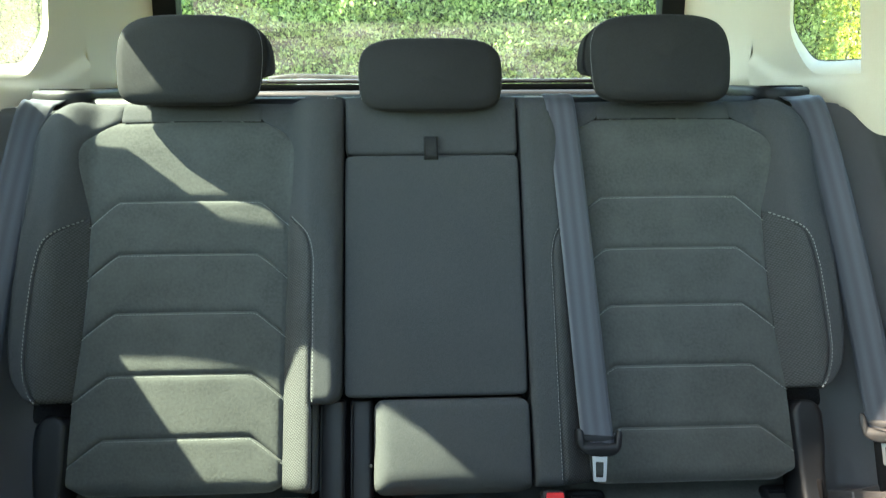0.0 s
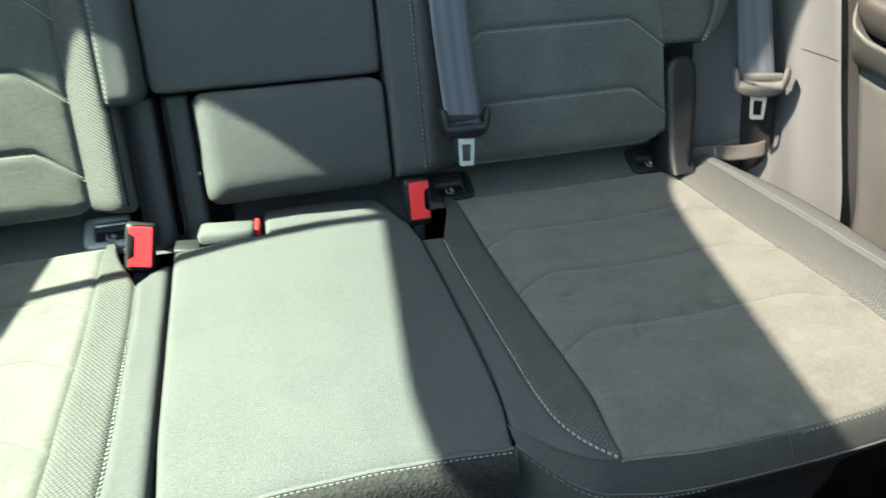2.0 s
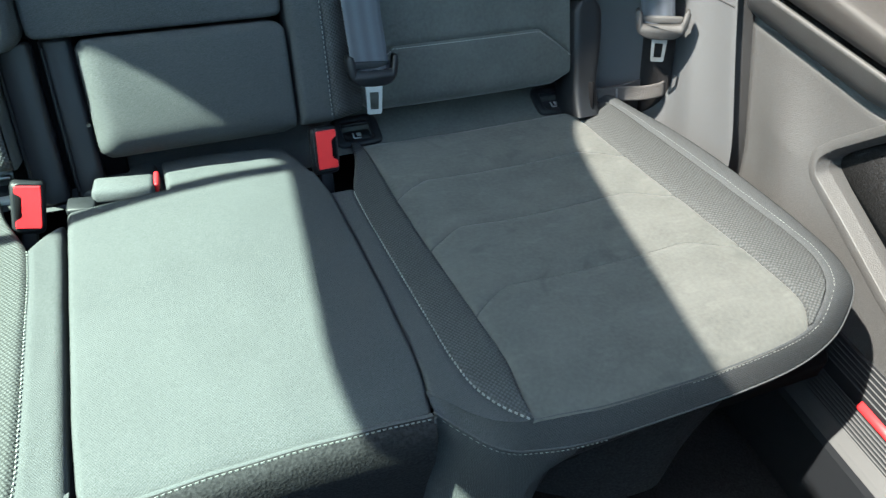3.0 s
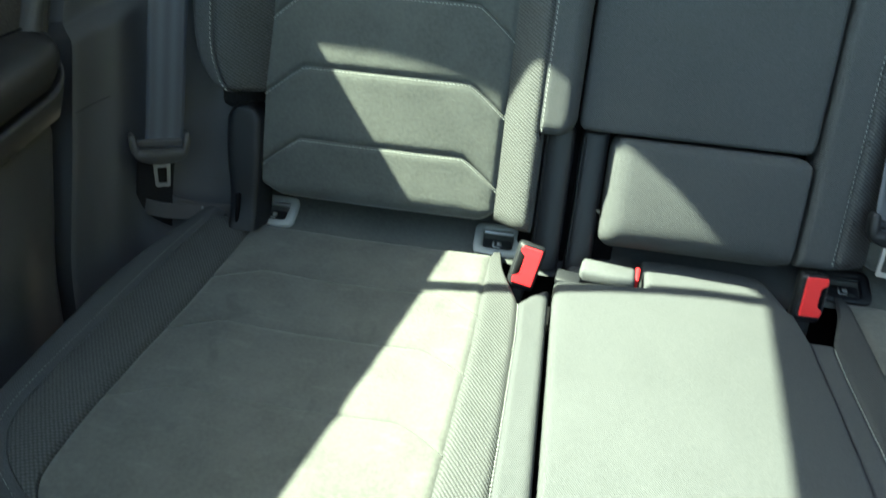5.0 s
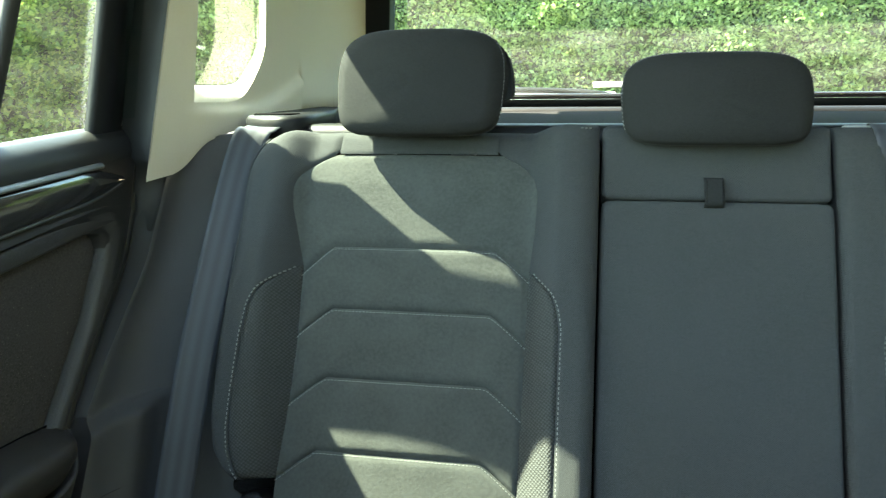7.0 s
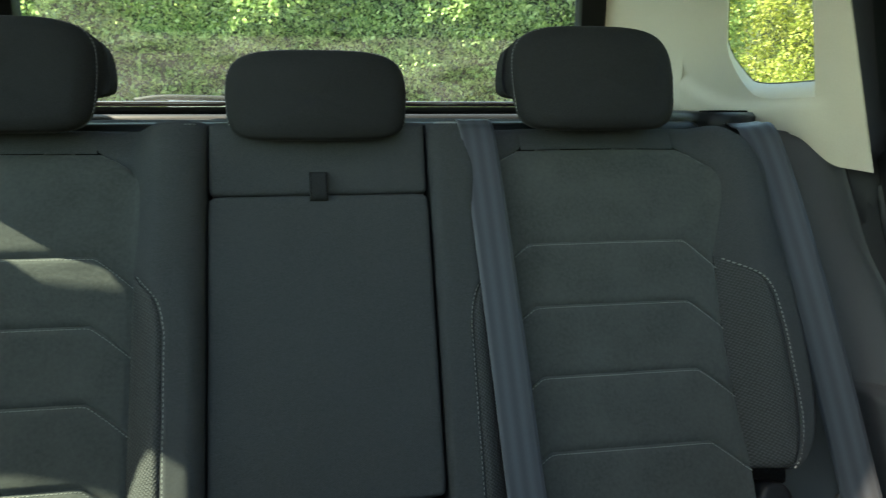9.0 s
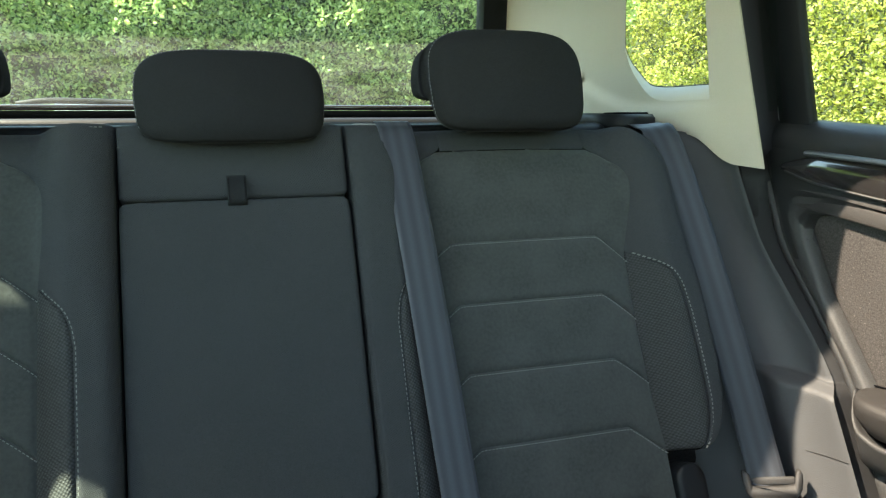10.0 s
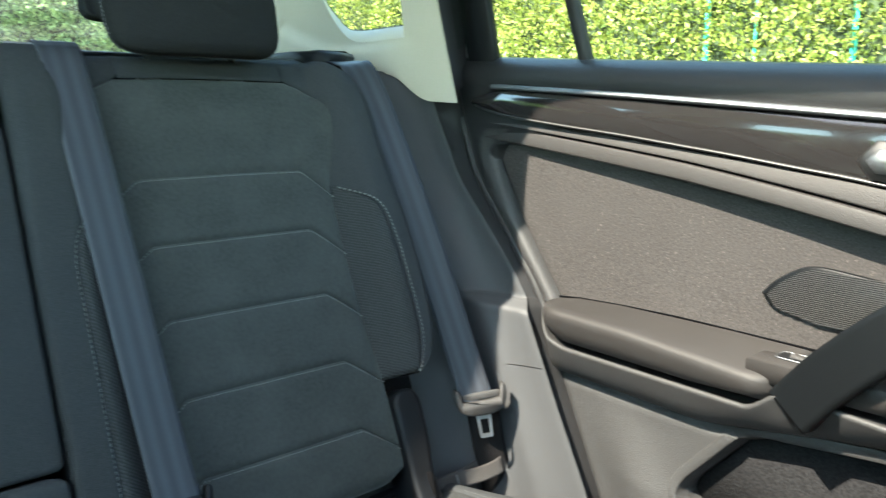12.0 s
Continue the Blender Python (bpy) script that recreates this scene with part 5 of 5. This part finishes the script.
    for k in range(30):
        y = FRONT_Y + 1.16 * k / 29
        zt = 1.532 + .006 * math.sin(k / 29 * math.pi)
        xx = .795 - .22 * (zt - 1.08)
        rows.append([Vector((side * (xx + e), y, zt + h)) for e, h in ((.03, -.012), (0, -.012), (-.006, .0), (0, .05), (.03, .05))])
    part("window_frame_top", sheet(rows, closed=True), PLASTIC, d)
    pane("window_pane", [(side * (.828 - .22 * (z - 1.08)), y, z) for y, z in ((FRONT_Y, 1.05), (1.26, 1.05), (1.26, 1.56), (FRONT_Y, 1.56))], GLASS, d, "clear dusty side window", side < 0)
    # rubber seal along the rear edge
    seal = [(side * .803, door_y(z) + .006, z) for z in np.linspace(.25, 1.06, 26)] + [(side * (.77 - .22 * (z - 1.08)), 1.270 + .05 * (z - 1.10), z) for z in np.linspace(1.10, 1.54, 8)]
    part("door_seal", tube(seal, .008, 8), RUBBER, d)
    return d


door(-1, "door_1", "rear car door with black trim, in shade")
door(1, "door_2", "rear car door, grey cloth and black trim, sunlit")

PILLAR_LOW = [(1.20, 1.035), (1.306, 1.040), (1.335, 1.058), (1.364, 1.081), (1.42, 1.090), (1.537, 1.103), (1.765, 1.120), (2.2, 1.13)]
for side in (-1, 1):
    nm = "left" if side < 0 else "right"
    trim = thing("wall_" + nm, "charcoal plastic side trim between seat and door", "side trim", (side * .72, 1.2, .4), kind="structure")
    rows, uvs, shut = [], [], []
    levels = sorted([.18 + .94 * k / 60 for k in range(61)] + [.722 + .0022 * k for k in range(15)])
    for z in levels:
        ledge = 1 / (1 + math.exp((z - .738) / .0028))
        yo = door_y(z) + .016 - .006 * ledge
        x_up = float(np.interp(z, [.73, .80, .95, 1.04], [.780, .778, .766, .754]))
        yi = 1.15 + (z - .66) * math.tan(LEAN) + .10
        xi = .650
        row, uv = [], []
        shut.append([Vector((side * .93, yo - .004, min(z, 1.045))), Vector((side * .80, yo - .004, min(z, 1.045))), Vector((side * (x_up - .022 * ledge + .004), yo + .006, min(z, 1.045)))])
        for q in range(29):
            f = q / 28
            fade = min(1, max(0, (f - .40) / .30))
            fade = 1 - fade * fade * (3 - 2 * fade)
            round_off = .002 * max(0, 1 - f / .06) ** 2
            upper = x_up + (xi - x_up) * f ** 2.6
            row.append(Vector((side * (upper - .024 * ledge * fade + round_off), yo + (yi - yo) * f - .010 * ledge * fade, z)))
            uv.append((f * .2, z))
        row.append(Vector((side * .48, yi + .03, z)))
        uv.append((.35, z))
        rows.append([Vector((p.x, p.y, min(p.z, cv(PILLAR_LOW, p.y, .015) + .003))) for p in row])
        uvs.append(uv)
    part("lower_trim", sheet(rows, uvs=uvs), TRIM, trim)
    # Return face of the trim coloured black for the shadow in the door gap.
    part("shut_face", sheet(shut), RUBBER, trim, "door shut face, the gap's shade put in as black")
    low = min(range(len(levels)), key=lambda k: abs(levels[k] - .655))
    # Thin black tube stands in for the shade inside the trim's crease.
    part("crease", tube([rows[low][q] + Vector((-side * .0004, -.0004, .006 - .0008 * q)) for q in range(1, 11)], .0009, 5), RUBBER, trim, "dark line for the shade in a shallow moulded crease")
    # cream upper pillar with the quarter window opening
    def skin_x(y, z):
        return .742 - .16 * max(0, z - 1.04) - .03 * max(0, y - 1.55)
    front_y = lambda z: 1.224 + .12 * (z - 1.035)
    Q_LOW, Q_HIGH = 1.140, 1.48
    q_front = lambda z: float(np.interp(z, [1.14, 1.28, 1.36, 1.48], [1.337, 1.330, 1.284, 1.276]))
    q_rear = lambda z: float(np.interp(z, [1.140, 1.1408, 1.1432, 1.148, 1.158, 1.174, 1.195, 1.215, 1.235, 1.312, 1.44], [1.440, 1.460, 1.480, 1.496, 1.513, 1.531, 1.549, 1.560, 1.565, 1.550, 1.51]))
    def face(y, z):
        # a soft ledge: the trim stands prouder below a line that climbs towards the tailgate
        line = 1.130 + .9 * max(0, y - 1.50) ** 2 + .06 * max(0, y - 1.58)
        proud = .014 / (1 + math.exp(max(-40, min(40, (z - line) / .0045))))
        return Vector((side * (skin_x(y, z) - proud * min(1, max(0, (y - 1.30) / .10))), y, z))
    pil = thing("pillar_" + nm, "cream plastic rear pillar trim round a quarter window", "pillar trim", (side * .73, 1.4, 1.1), kind="structure")
    bm = bmesh.new()
    def patch(y_of, n_a=10, n_b=10):
        rows = []
        for k in range(n_b + 1):
            b = k / n_b
            row = []
            for q in range(n_a + 1):
                a = q / n_a
                y, z = y_of(a, b)
                row.append(face(y, z))
            rows.append(row)
        sheet(rows, bm)
    # below the window, ahead of it, behind it, above it
    def below(a, b):
        y = 1.224 + (1.72 - 1.224) * a
        lo = cv(PILLAR_LOW, y, .015)
        y2 = y + (.12 * (Q_LOW - 1.035) * b) * (1 - a)
        return y2, lo + (Q_LOW - lo) * b
    def ahead(a, b):
        z = Q_LOW + (Q_HIGH - Q_LOW) * b
        return front_y(z) + (q_front(z) - front_y(z)) * a, z
    def behind(a, b):
        z = Q_LOW + (Q_HIGH - Q_LOW) * b * b
        return q_rear(z) + (1.72 - q_rear(z)) * a, z
    def above(a, b):
        z = Q_HIGH + (1.57 - Q_HIGH) * b
        return front_y(z) + (1.72 - front_y(z)) * a, z
    patch(below, 60, 40)
    patch(ahead, 6, 10)
    patch(behind, 10, 59)
    patch(above, 30, 5)
    part("upper_trim", bm, CREAM, pil)
    # reveal of the window opening, rounded into the cabin
    ring = [(q_front(z), z) for z in np.linspace(Q_HIGH, Q_LOW, 18)] + [(y, Q_LOW) for y in np.linspace(1.337, 1.435, 8)][1:] + [(q_rear(z), z) for z in [Q_LOW + (Q_HIGH - Q_LOW) * (k / 59) ** 2 for k in range(60)]] + [(y, Q_HIGH) for y in np.linspace(1.52, 1.276, 6)][1:-1]
    cy, cz = 1.43, 1.26
    rows = []
    for depth, back, rise in ((0, 0, 0), (.003, .006, .005), (.010, .018, .012), (.024, .042, .020), (.042, .070, .026)):
        row = []
        for y, z in ring:
            r = min(1, max(0, (y - q_front(z)) / .15))
            low_end = min(1, max(0, (1.30 - z) / .13))
            row.append(face(y, z) + Vector((side * depth, back * r - .02 * (1 - r) * depth / .044, rise * low_end)))
        rows.append(row)
    part("window_reveal", sheet(rows, closed=True), CREAM, pil)
    part("window_seal", tube([Vector(p) for p in rows[-1]] + [Vector(rows[-1][0])], .0016, 6), RUBBER, pil)
    pane("quarter_pane", [Vector((side * (.789 - .16 * (z - 1.04)), y, z)) for y, z in ((1.235, 1.12), (1.80, 1.12), (1.80, 1.51), (1.235, 1.51))], GLASS, pil, "dusty quarter window pane", True)
    # D pillar sweeping in to the tailgate
    rows = []
    for k in range(16):
        z = 1.08 + .50 * k / 15
        row = []
        for q in range(13):
            a = q / 12
            y = 1.72 + (2.122 - .55 * max(0, z - 1.13) - 1.72) * a
            inner = .690 - .19 * max(0, z - 1.17)
            x0 = abs(face(1.72, z).x)
            x = x0 + (inner - x0) * a ** 1.8
            row.append(Vector((side * x, y, max(z, 1.115 + .012 * a))))
        rows.append(row)
    part("rear_pillar", sheet(rows), CREAM, pil)
    rows = [[Vector((side * (.745 - .16 * (z - 1.1)), y - .3 * max(0, z - 1.1) * (y - 1.7) / .45, z)) for y in np.linspace(1.70, 2.16, 8)] for z in np.linspace(1.08, 1.60, 8)]
    part("pillar_backing", sheet(rows), CREAM, pil)
    # black jamb that closes the gap between pillar and door
    rows = []
    for k in range(24):
        z = .96 + .60 * k / 23
        a = Vector((side * (skin_x(1.25, z) - .001), front_y(z) + .001, z)) if z > 1.04 else Vector((side * (float(np.interp(z, [.95, 1.04], [.766, .754])) + .006), door_y(z) + .016, z))
        fy = float(np.interp(z, [1.07, 1.28, 1.39, 1.47, 1.505, 1.54], [1.236, 1.238, 1.230, 1.200, 1.170, 1.12]))
        bx = .805 - .22 * max(0, z - 1.08)
        rows.append([a, a.lerp(Vector((side * bx, fy + .034, z)), .5) + Vector((0, .006, 0)), Vector((side * bx, fy + .034, z)), Vector((side * (bx + .03), fy + .04, z))])
    part("door_jamb", sheet(rows), RUBBER, pil, "black door jamb and seal")
    part("jamb_plate", prism([(1.215, .88), (1.31, .88), (1.31, 1.13), (1.245, 1.13), (1.215, 1.06)], .818, .823, lambda y, z, x, s=side: Vector((s * x, y, z))), RUBBER, pil)
    # outer body side behind the door, with the opening for the quarter window
    for seg in ([(1.29, .2), (2.25, .2), (2.22, 1.15), (1.30, 1.15)], [(1.86, 1.15), (2.22, 1.15), (1.98, 1.58), (1.84, 1.58)], [(1.25, 1.08), (1.30, 1.15), (1.42, 1.15), (1.302, 1.355), (1.284, 1.43), (1.284, 1.60), (1.10, 1.60), (1.140, 1.512), (1.178, 1.475), (1.207, 1.39), (1.214, 1.28), (1.220, 1.10)], [(.10, 1.545), (1.14, 1.545), (1.14, 1.60), (.10, 1.60)], [(1.284, 1.51), (1.86, 1.47), (1.86, 1.58), (1.284, 1.60)]):
        part("body_side", prism(seg, .806, .816, lambda y, z, x, s=side: Vector((s * (x - .20 * max(0, z - 1.1)), y, z))), PAINT, pil)
    # black shelf guide on top of the side, behind the seat's shoulder
    guide = thing("shelf_guide", "black plastic load cover guide beside the seat shoulder", "side trim", (side * .66, 1.5, 1.1), group="load cover guides")
    gp = [(.600, 1.395), (.640, 1.40), (.690, 1.43), (.705, 1.50), (.700, 1.80), (.66, 1.80), (.60, 1.60), (.585, 1.46)]
    part("guide", prism(gp, 1.118, 1.085, lambda x, y, z, s=side: Vector((s * x, y, z + .02 * max(0, (y - 1.42)))), .006), PLASTIC, guide)
    part("recess", box((.060, .05, .004), (side * .648, 1.455, 1.1195), None, .002, 1), CORE, guide)
# ---------------------------------------------------------------- rear of the cabin
cover = thing("load_cover", "black cloth load cover behind the seats", "load cover", (0, 1.7, 1.06))
rows = [[Vector((x, y, 1.092 + .006 * math.cos(x * 2) + .02 * (y - 1.5))) for x in np.linspace(-.69, .69, 20)] for y in np.linspace(1.46, 2.08, 14)]
part("cloth", sheet(rows), CARPET, cover)
part("cassette", box((1.20, .07, .045), (0, 1.455, 1.082), None, .018, 3), PLASTIC, cover)

tail = thing("tailgate", "closed tailgate with black trim and rear window", "tailgate", (0, 2.15, .6), kind="structure")
part("inner_trim", box((1.42, .07, .10), (0, 2.10, 1.068), None, .016, 3), PLASTIC, tail)
part("sill_strip", box((1.30, .03, .012), (0, 2.135, 1.142), None, .005, 2), GLOSS, tail, "glossy black strip along the window's foot")
part("lower_body", box((1.6, .08, .90), (0, 2.20, .62), None, .02, 2), PAINT, tail)
win = [(-.60, 1.135), (.60, 1.135), (.635, 1.17), (.565, 1.56), (-.565, 1.56), (-.635, 1.17)]
slope = lambda x, z, y: Vector((x, y - .55 * (z - 1.13), z))
outer_ring = [(-.72, 1.11), (.72, 1.11), (.72, 1.17), (.635, 1.62), (-.635, 1.62), (-.72, 1.17)]
bm = sheet([[slope(x, z, 2.13) for x, z in win], [slope(x, z, 2.115) for x, z in outer_ring], [slope(x, z, 2.19) for x, z in outer_ring], [slope(x, z, 2.18) for x, z in win], [slope(x, z, 2.13) for x, z in win]], closed=True)
part("window_frame", bm, PLASTIC, tail)
pane("rear_pane", [slope(x, z, 2.16) for x, z in win], REARGLASS, tail, "dusty rear window")
# Unseen bar added above the rear window to stop sun on the pillar.
part("roof_sun_block", box((1.30, .24, .03), (0, 1.97, 1.635), None, .012, 2), PAINT, tail)
wiper = part("wiper_arm", tube(glide([(-.02, 2.20, 1.125), (-.15, 2.19, 1.150), (-.34, 2.19, 1.158), (-.42, 2.19, 1.150)], 5), .007, 8), PLASTIC, tail, "rear wiper at rest")
part("wiper_cover", box((.26, .05, .022), (-.22, 2.215, 1.142), None, .010, 3), PAINT, tail, "pale housing at the window's foot")
part("sticker", box((.085, .002, .014), (-.105, 2.145, 1.168), Matrix.Rotation(-.5, 3, "X"), 0, 1), HEADLINER, tail, "small pale sticker")

# floor, load floor, roof with a glass panel
fl = thing("floor", "dark carpeted cabin floor", "floor", (0, .6, .16), kind="structure")
part("carpet", box((1.66, 2.7, .04), (0, -.05, .14), None, .01, 1), CARPET, fl)
part("load_floor", box((1.5, .95, .04), (0, 1.72, .42), None, .01, 1), CARPET, fl)
part("seat_base", box((1.30, .42, .20), (0, .93, .27), None, .02, 2), CARPET, fl)
part("seat_pan", box((1.42, .66, .05), (0, .96, .375), None, .01, 1), CORE, fl)
part("tunnel", box((.24, 1.6, .12), (0, -.2, .20), None, .04, 3), CARPET, fl)
for side in (-1, 1):
    sill = thing("door_sill", "black ridged plastic door sill with a red strip", "door sill", (side * .75, .3, .2), kind="structure", group="door sills")
    profile = [(.700, .14), (.700, .284), (.703, .294), (.709, .300), (.720, .3085)]
    for k in range(13):  # ridges that climb outwards
        u = .722 + .0033 * k
        z = .3105 + (u - .722) * (1.0 if u < .744 else 1.55) + (.0045 if u >= .744 else 0)
        profile += [(u, z), (u + .0004, z + .0016), (u + .0016, z + .0028), (u + .0020, z + .0012)]
    profile += [(.768, .378), (.800, .380), (.800, .14)]
    rows = [[Vector((side * x, y, z)) for x, z in profile] for y in (-.34, -.1, .2, .5, .70, .86)]
    part("sill", sheet(rows, uvs=[[(q / 60, r / 5) for q in range(len(profile))] for r in range(6)]), PLASTIC, sill, smooth=False)
    part("reflector", box((.013, .12, .007), (side * .7435, .525, .3395), Matrix.Rotation(side * -.80, 3, "Y"), .002, 1), RED, sill, "red strip set in the sill")

roof = thing("ceiling", "pale headliner with a glass roof panel", "ceiling", (0, .6, 1.45), kind="structure")
LEFT, RIGHT, ROOF_A, ROOF_B = -.390, .36, -.45, 1.178
hole = [((LEFT + RIGHT) / 2 + x, (ROOF_A + ROOF_B) / 2 + y) for x, y in superellipse((RIGHT - LEFT) / 2, (ROOF_B - ROOF_A) / 2, 96, 14)]
hole = [(x, y - .20 * x * x * min(1, max(0, (y - .5) / .5))) for x, y in hole]
hole = [(x - .10 * (ROOF_B - y) * (RIGHT - x) / (RIGHT - LEFT), y) for x, y in hole]
rim = [(max(-.66, min(.66, x * 4)), max(-.75, min(1.95, .6 + (y - .36) * 4))) for x, y in hole]
bm = sheet([[Vector((x, y, z)) for x, y in ring] for ring, z in ((hole, 1.56), (rim, 1.56), (rim, 1.61), (hole, 1.61), (hole, 1.56))], closed=True)
bmesh.ops.remove_doubles(bm, verts=bm.verts, dist=1e-6)
part("headliner", bm, HEADLINER, roof, recalc=True, smooth=False)
pane("roof_pane", ((LEFT - .17, ROOF_A, 1.60), (RIGHT, ROOF_A, 1.60), (RIGHT, ROOF_B, 1.60), (LEFT, ROOF_B, 1.60)), ROOFGLASS, roof, "grey tinted glass roof panel", True)
for side in (-1, 1):
    rows = []
    for k in range(24):
        y = -.75 + 2.70 * k / 23
        rows.append([Vector((side * x, y, z)) for x, z in ((.60, 1.585), (.640, 1.578), (.668, 1.562), (.692, 1.545), (.735, 1.545), (.735, 1.58), (.70, 1.62), (.60, 1.63))])
    part("roof_rail", sheet(rows, closed=True), CREAM, roof, "cream roof edge lining")

# front of the cabin: two front seats, pillars, dashboard and windscreen close the place behind the camera
def front_seat(x):
    s = thing("front_seat", "dark grey cloth front seat", "car seat", (x, -.2, .2), group="front seats")
    bm = box((.46, .13, .64), (0, 0, 0), None, .05, 4, taper=.9)
    bm.transform(Matrix.Translation((x, .235 if x < 0 else .15, .66)) @ Matrix.Rotation(radians(-22), 4, "X"))
    part("backrest", bm, CLOTH, s)
    bm = box((.50, .50, .16), (0, 0, 0), None, .05, 4)
    bm.transform(Matrix.Translation((x, -.35, .40)) @ Matrix.Rotation(radians(-8), 4, "X"))
    part("cushion", bm, CLOTH, s)
    bm = box((.27, .10, .17), (x, .26, 1.12), None, .04, 4)
    part("headrest", bm, CLOTH, s)
    for e in (-.06, .06):
        part("post", tube([(x + e, .28, .92), (x + e, .26, 1.08)], .006, 8), STEEL, s)
    part("seat_frame", box((.44, .46, .16), (x, -.33, .26), None, .02, 2), PLASTIC, s)


front_seat(-.385)
front_seat(.40)
front = thing("wall_front", "dashboard, windscreen and front doors", "cabin front", (0, -1.2, .6), kind="structure")
part("dashboard", box((1.5, .45, .35), (0, -1.15, .85), None, .08, 3), PLASTIC, front)
part("bulkhead", box((1.7, .06, .95), (0, -1.40, .60), None, .01, 1), PLASTIC, front)
pane("windscreen", ((-.72, -1.42, 1.02), (.72, -1.42, 1.02), (.58, -.76, 1.57), (-.58, -.76, 1.57)), GLASS, front)
part("bonnet", box((1.6, 1.0, .30), (0, -1.95, .82), None, .10, 3), PAINT, front)
for side in (-1, 1):
    part("front_door", box((.07, 1.25, .86), (side * .83, -.52, .60), None, .02, 2), TRIM, front)
    part("middle_pillar", tube([(side * .80, .12, .2), (side * .80, .10, 1.05), (side * .68, .07, 1.55)], .05, 10), CREAM, front)
    part("front_pillar", tube([(side * .78, -1.40, 1.0), (side * .62, -.76, 1.56)], .045, 8), CREAM, front)
    pane("front_side_pane", ((side * .82, .08, 1.03), (side * .82, -1.10, 1.0), (side * .72, -.80, 1.53), (side * .72, .05, 1.53)), GLASS, front)

# ---------------------------------------------------------------- outside
# Unseen wall, added to limit skylight through the windscreen.
fw = thing("added_wall", "low unseen wall added ahead of the car to limit front light", "wall", (0, -4.4, -.28), kind="structure")
part("wall", box((8.0, .22, 1.3), (0, -4.4, .37), None, .01, 1), SOIL, fw)
ground = new("ground", finish(sheet([[Vector((x, y, -.28)) for x in (-400, -20, -6, 0, 6, 20, 400)] for y in (-400, -20, -6, 0, 6, 20, 400)]), "ground", SOIL))
tagged(ground, "grey paved ground round the car", "ground", kind="structure")


def hedge(name, start, end, height, thick, count, mat, leaf, seed, label):
    """A clipped hedge: a twiggy body, coloured dark for the shade between leaves, with thousands of small bent leaves
    on and in its uneven face.
    """
    h = thing(name, label, "hedge", ((start[0] + end[0]) / 2, (start[1] + end[1]) / 2, -.28), kind="stuff")
    a, b = Vector((*start, 0)), Vector((*end, 0))
    along = (b - a).normalized()
    face = Vector((along.y, -along.x, 0))
    length = (b - a).length
    rng = np.random.default_rng(seed)
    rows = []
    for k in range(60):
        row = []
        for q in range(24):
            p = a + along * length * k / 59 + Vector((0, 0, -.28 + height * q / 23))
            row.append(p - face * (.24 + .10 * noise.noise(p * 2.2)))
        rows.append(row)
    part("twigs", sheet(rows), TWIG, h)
    s = rng.random(count) * length
    z = -.28 + height * rng.random(count) ** .9
    base = np.array(a)[None, :] + np.array(along)[None, :] * s[:, None]
    base[:, 2] = z
    bumps = np.array([noise.noise(Vector(p) * 2.2) * .16 + noise.noise(Vector(p) * 7) * .10 + noise.noise(Vector(p) * 17) * .05 for p in base])
    depth = -.20 * rng.random(count) ** 1.3 + bumps
    base += np.array(face)[None, :] * depth[:, None]
    d = rng.normal(size=(count, 3)) * .75 + np.array(face)[None, :] * .5 + np.array([0, 0, .35])
    d /= np.linalg.norm(d, axis=1)[:, None]
    r = rng.normal(size=(count, 3))
    side_v = np.cross(d, r)
    side_v /= np.linalg.norm(side_v, axis=1)[:, None]
    up = np.cross(side_v, d)
    size = leaf * (.55 + .8 * rng.random(count))[:, None]
    quads = np.stack([base, base + d * size * .5 + side_v * size * .27 + up * size * .06, base + d * size, base + d * size * .5 - side_v * size * .27 + up * size * .06], axis=1).reshape(-1, 3)
    me = bpy.data.meshes.new("leaves")
    idx = np.arange(count) * 4
    faces = np.concatenate([np.stack([idx, idx + 1, idx + 2], 1), np.stack([idx, idx + 2, idx + 3], 1)])
    me.from_pydata(quads.tolist(), [], faces.tolist())
    me.materials.append(mat)
    lv = new("leaves", me)
    lv.parent = h
    lv.matrix_parent_inverse = h.matrix_world.inverted()
    tagged(lv, kind="stuff")
    return h


hedge("hedge", (-3.2, 4.3), (2.4, 4.3), 2.5, .4, 230000, LEAF, .027, 1, "tall clipped green hedge behind the car")
hedge("hedge", (2.9, 6.6), (2.9, -4.2), 3.1, .4, 340000, LEAF_YOUNG, .026, 2, "sunlit yellow-green hedge along the car's side")
hedge("hedge", (-2.7, 1.0), (-2.7, 5.6), 2.1, .4, 80000, LEAF_SHADED, .036, 3, "green hedge along the car's shaded side")
for y, w in ((1.62, .022), (2.02, .014), (2.25, .024)):
    f = thing("fence_post", "green fence strip showing through the hedge", "fence", (3.08, y, -.28), group="fence strips")
    part("strip", box((.012, w, 2.6), (3.08, y, 1.0), None, .003, 1), FENCE, f)
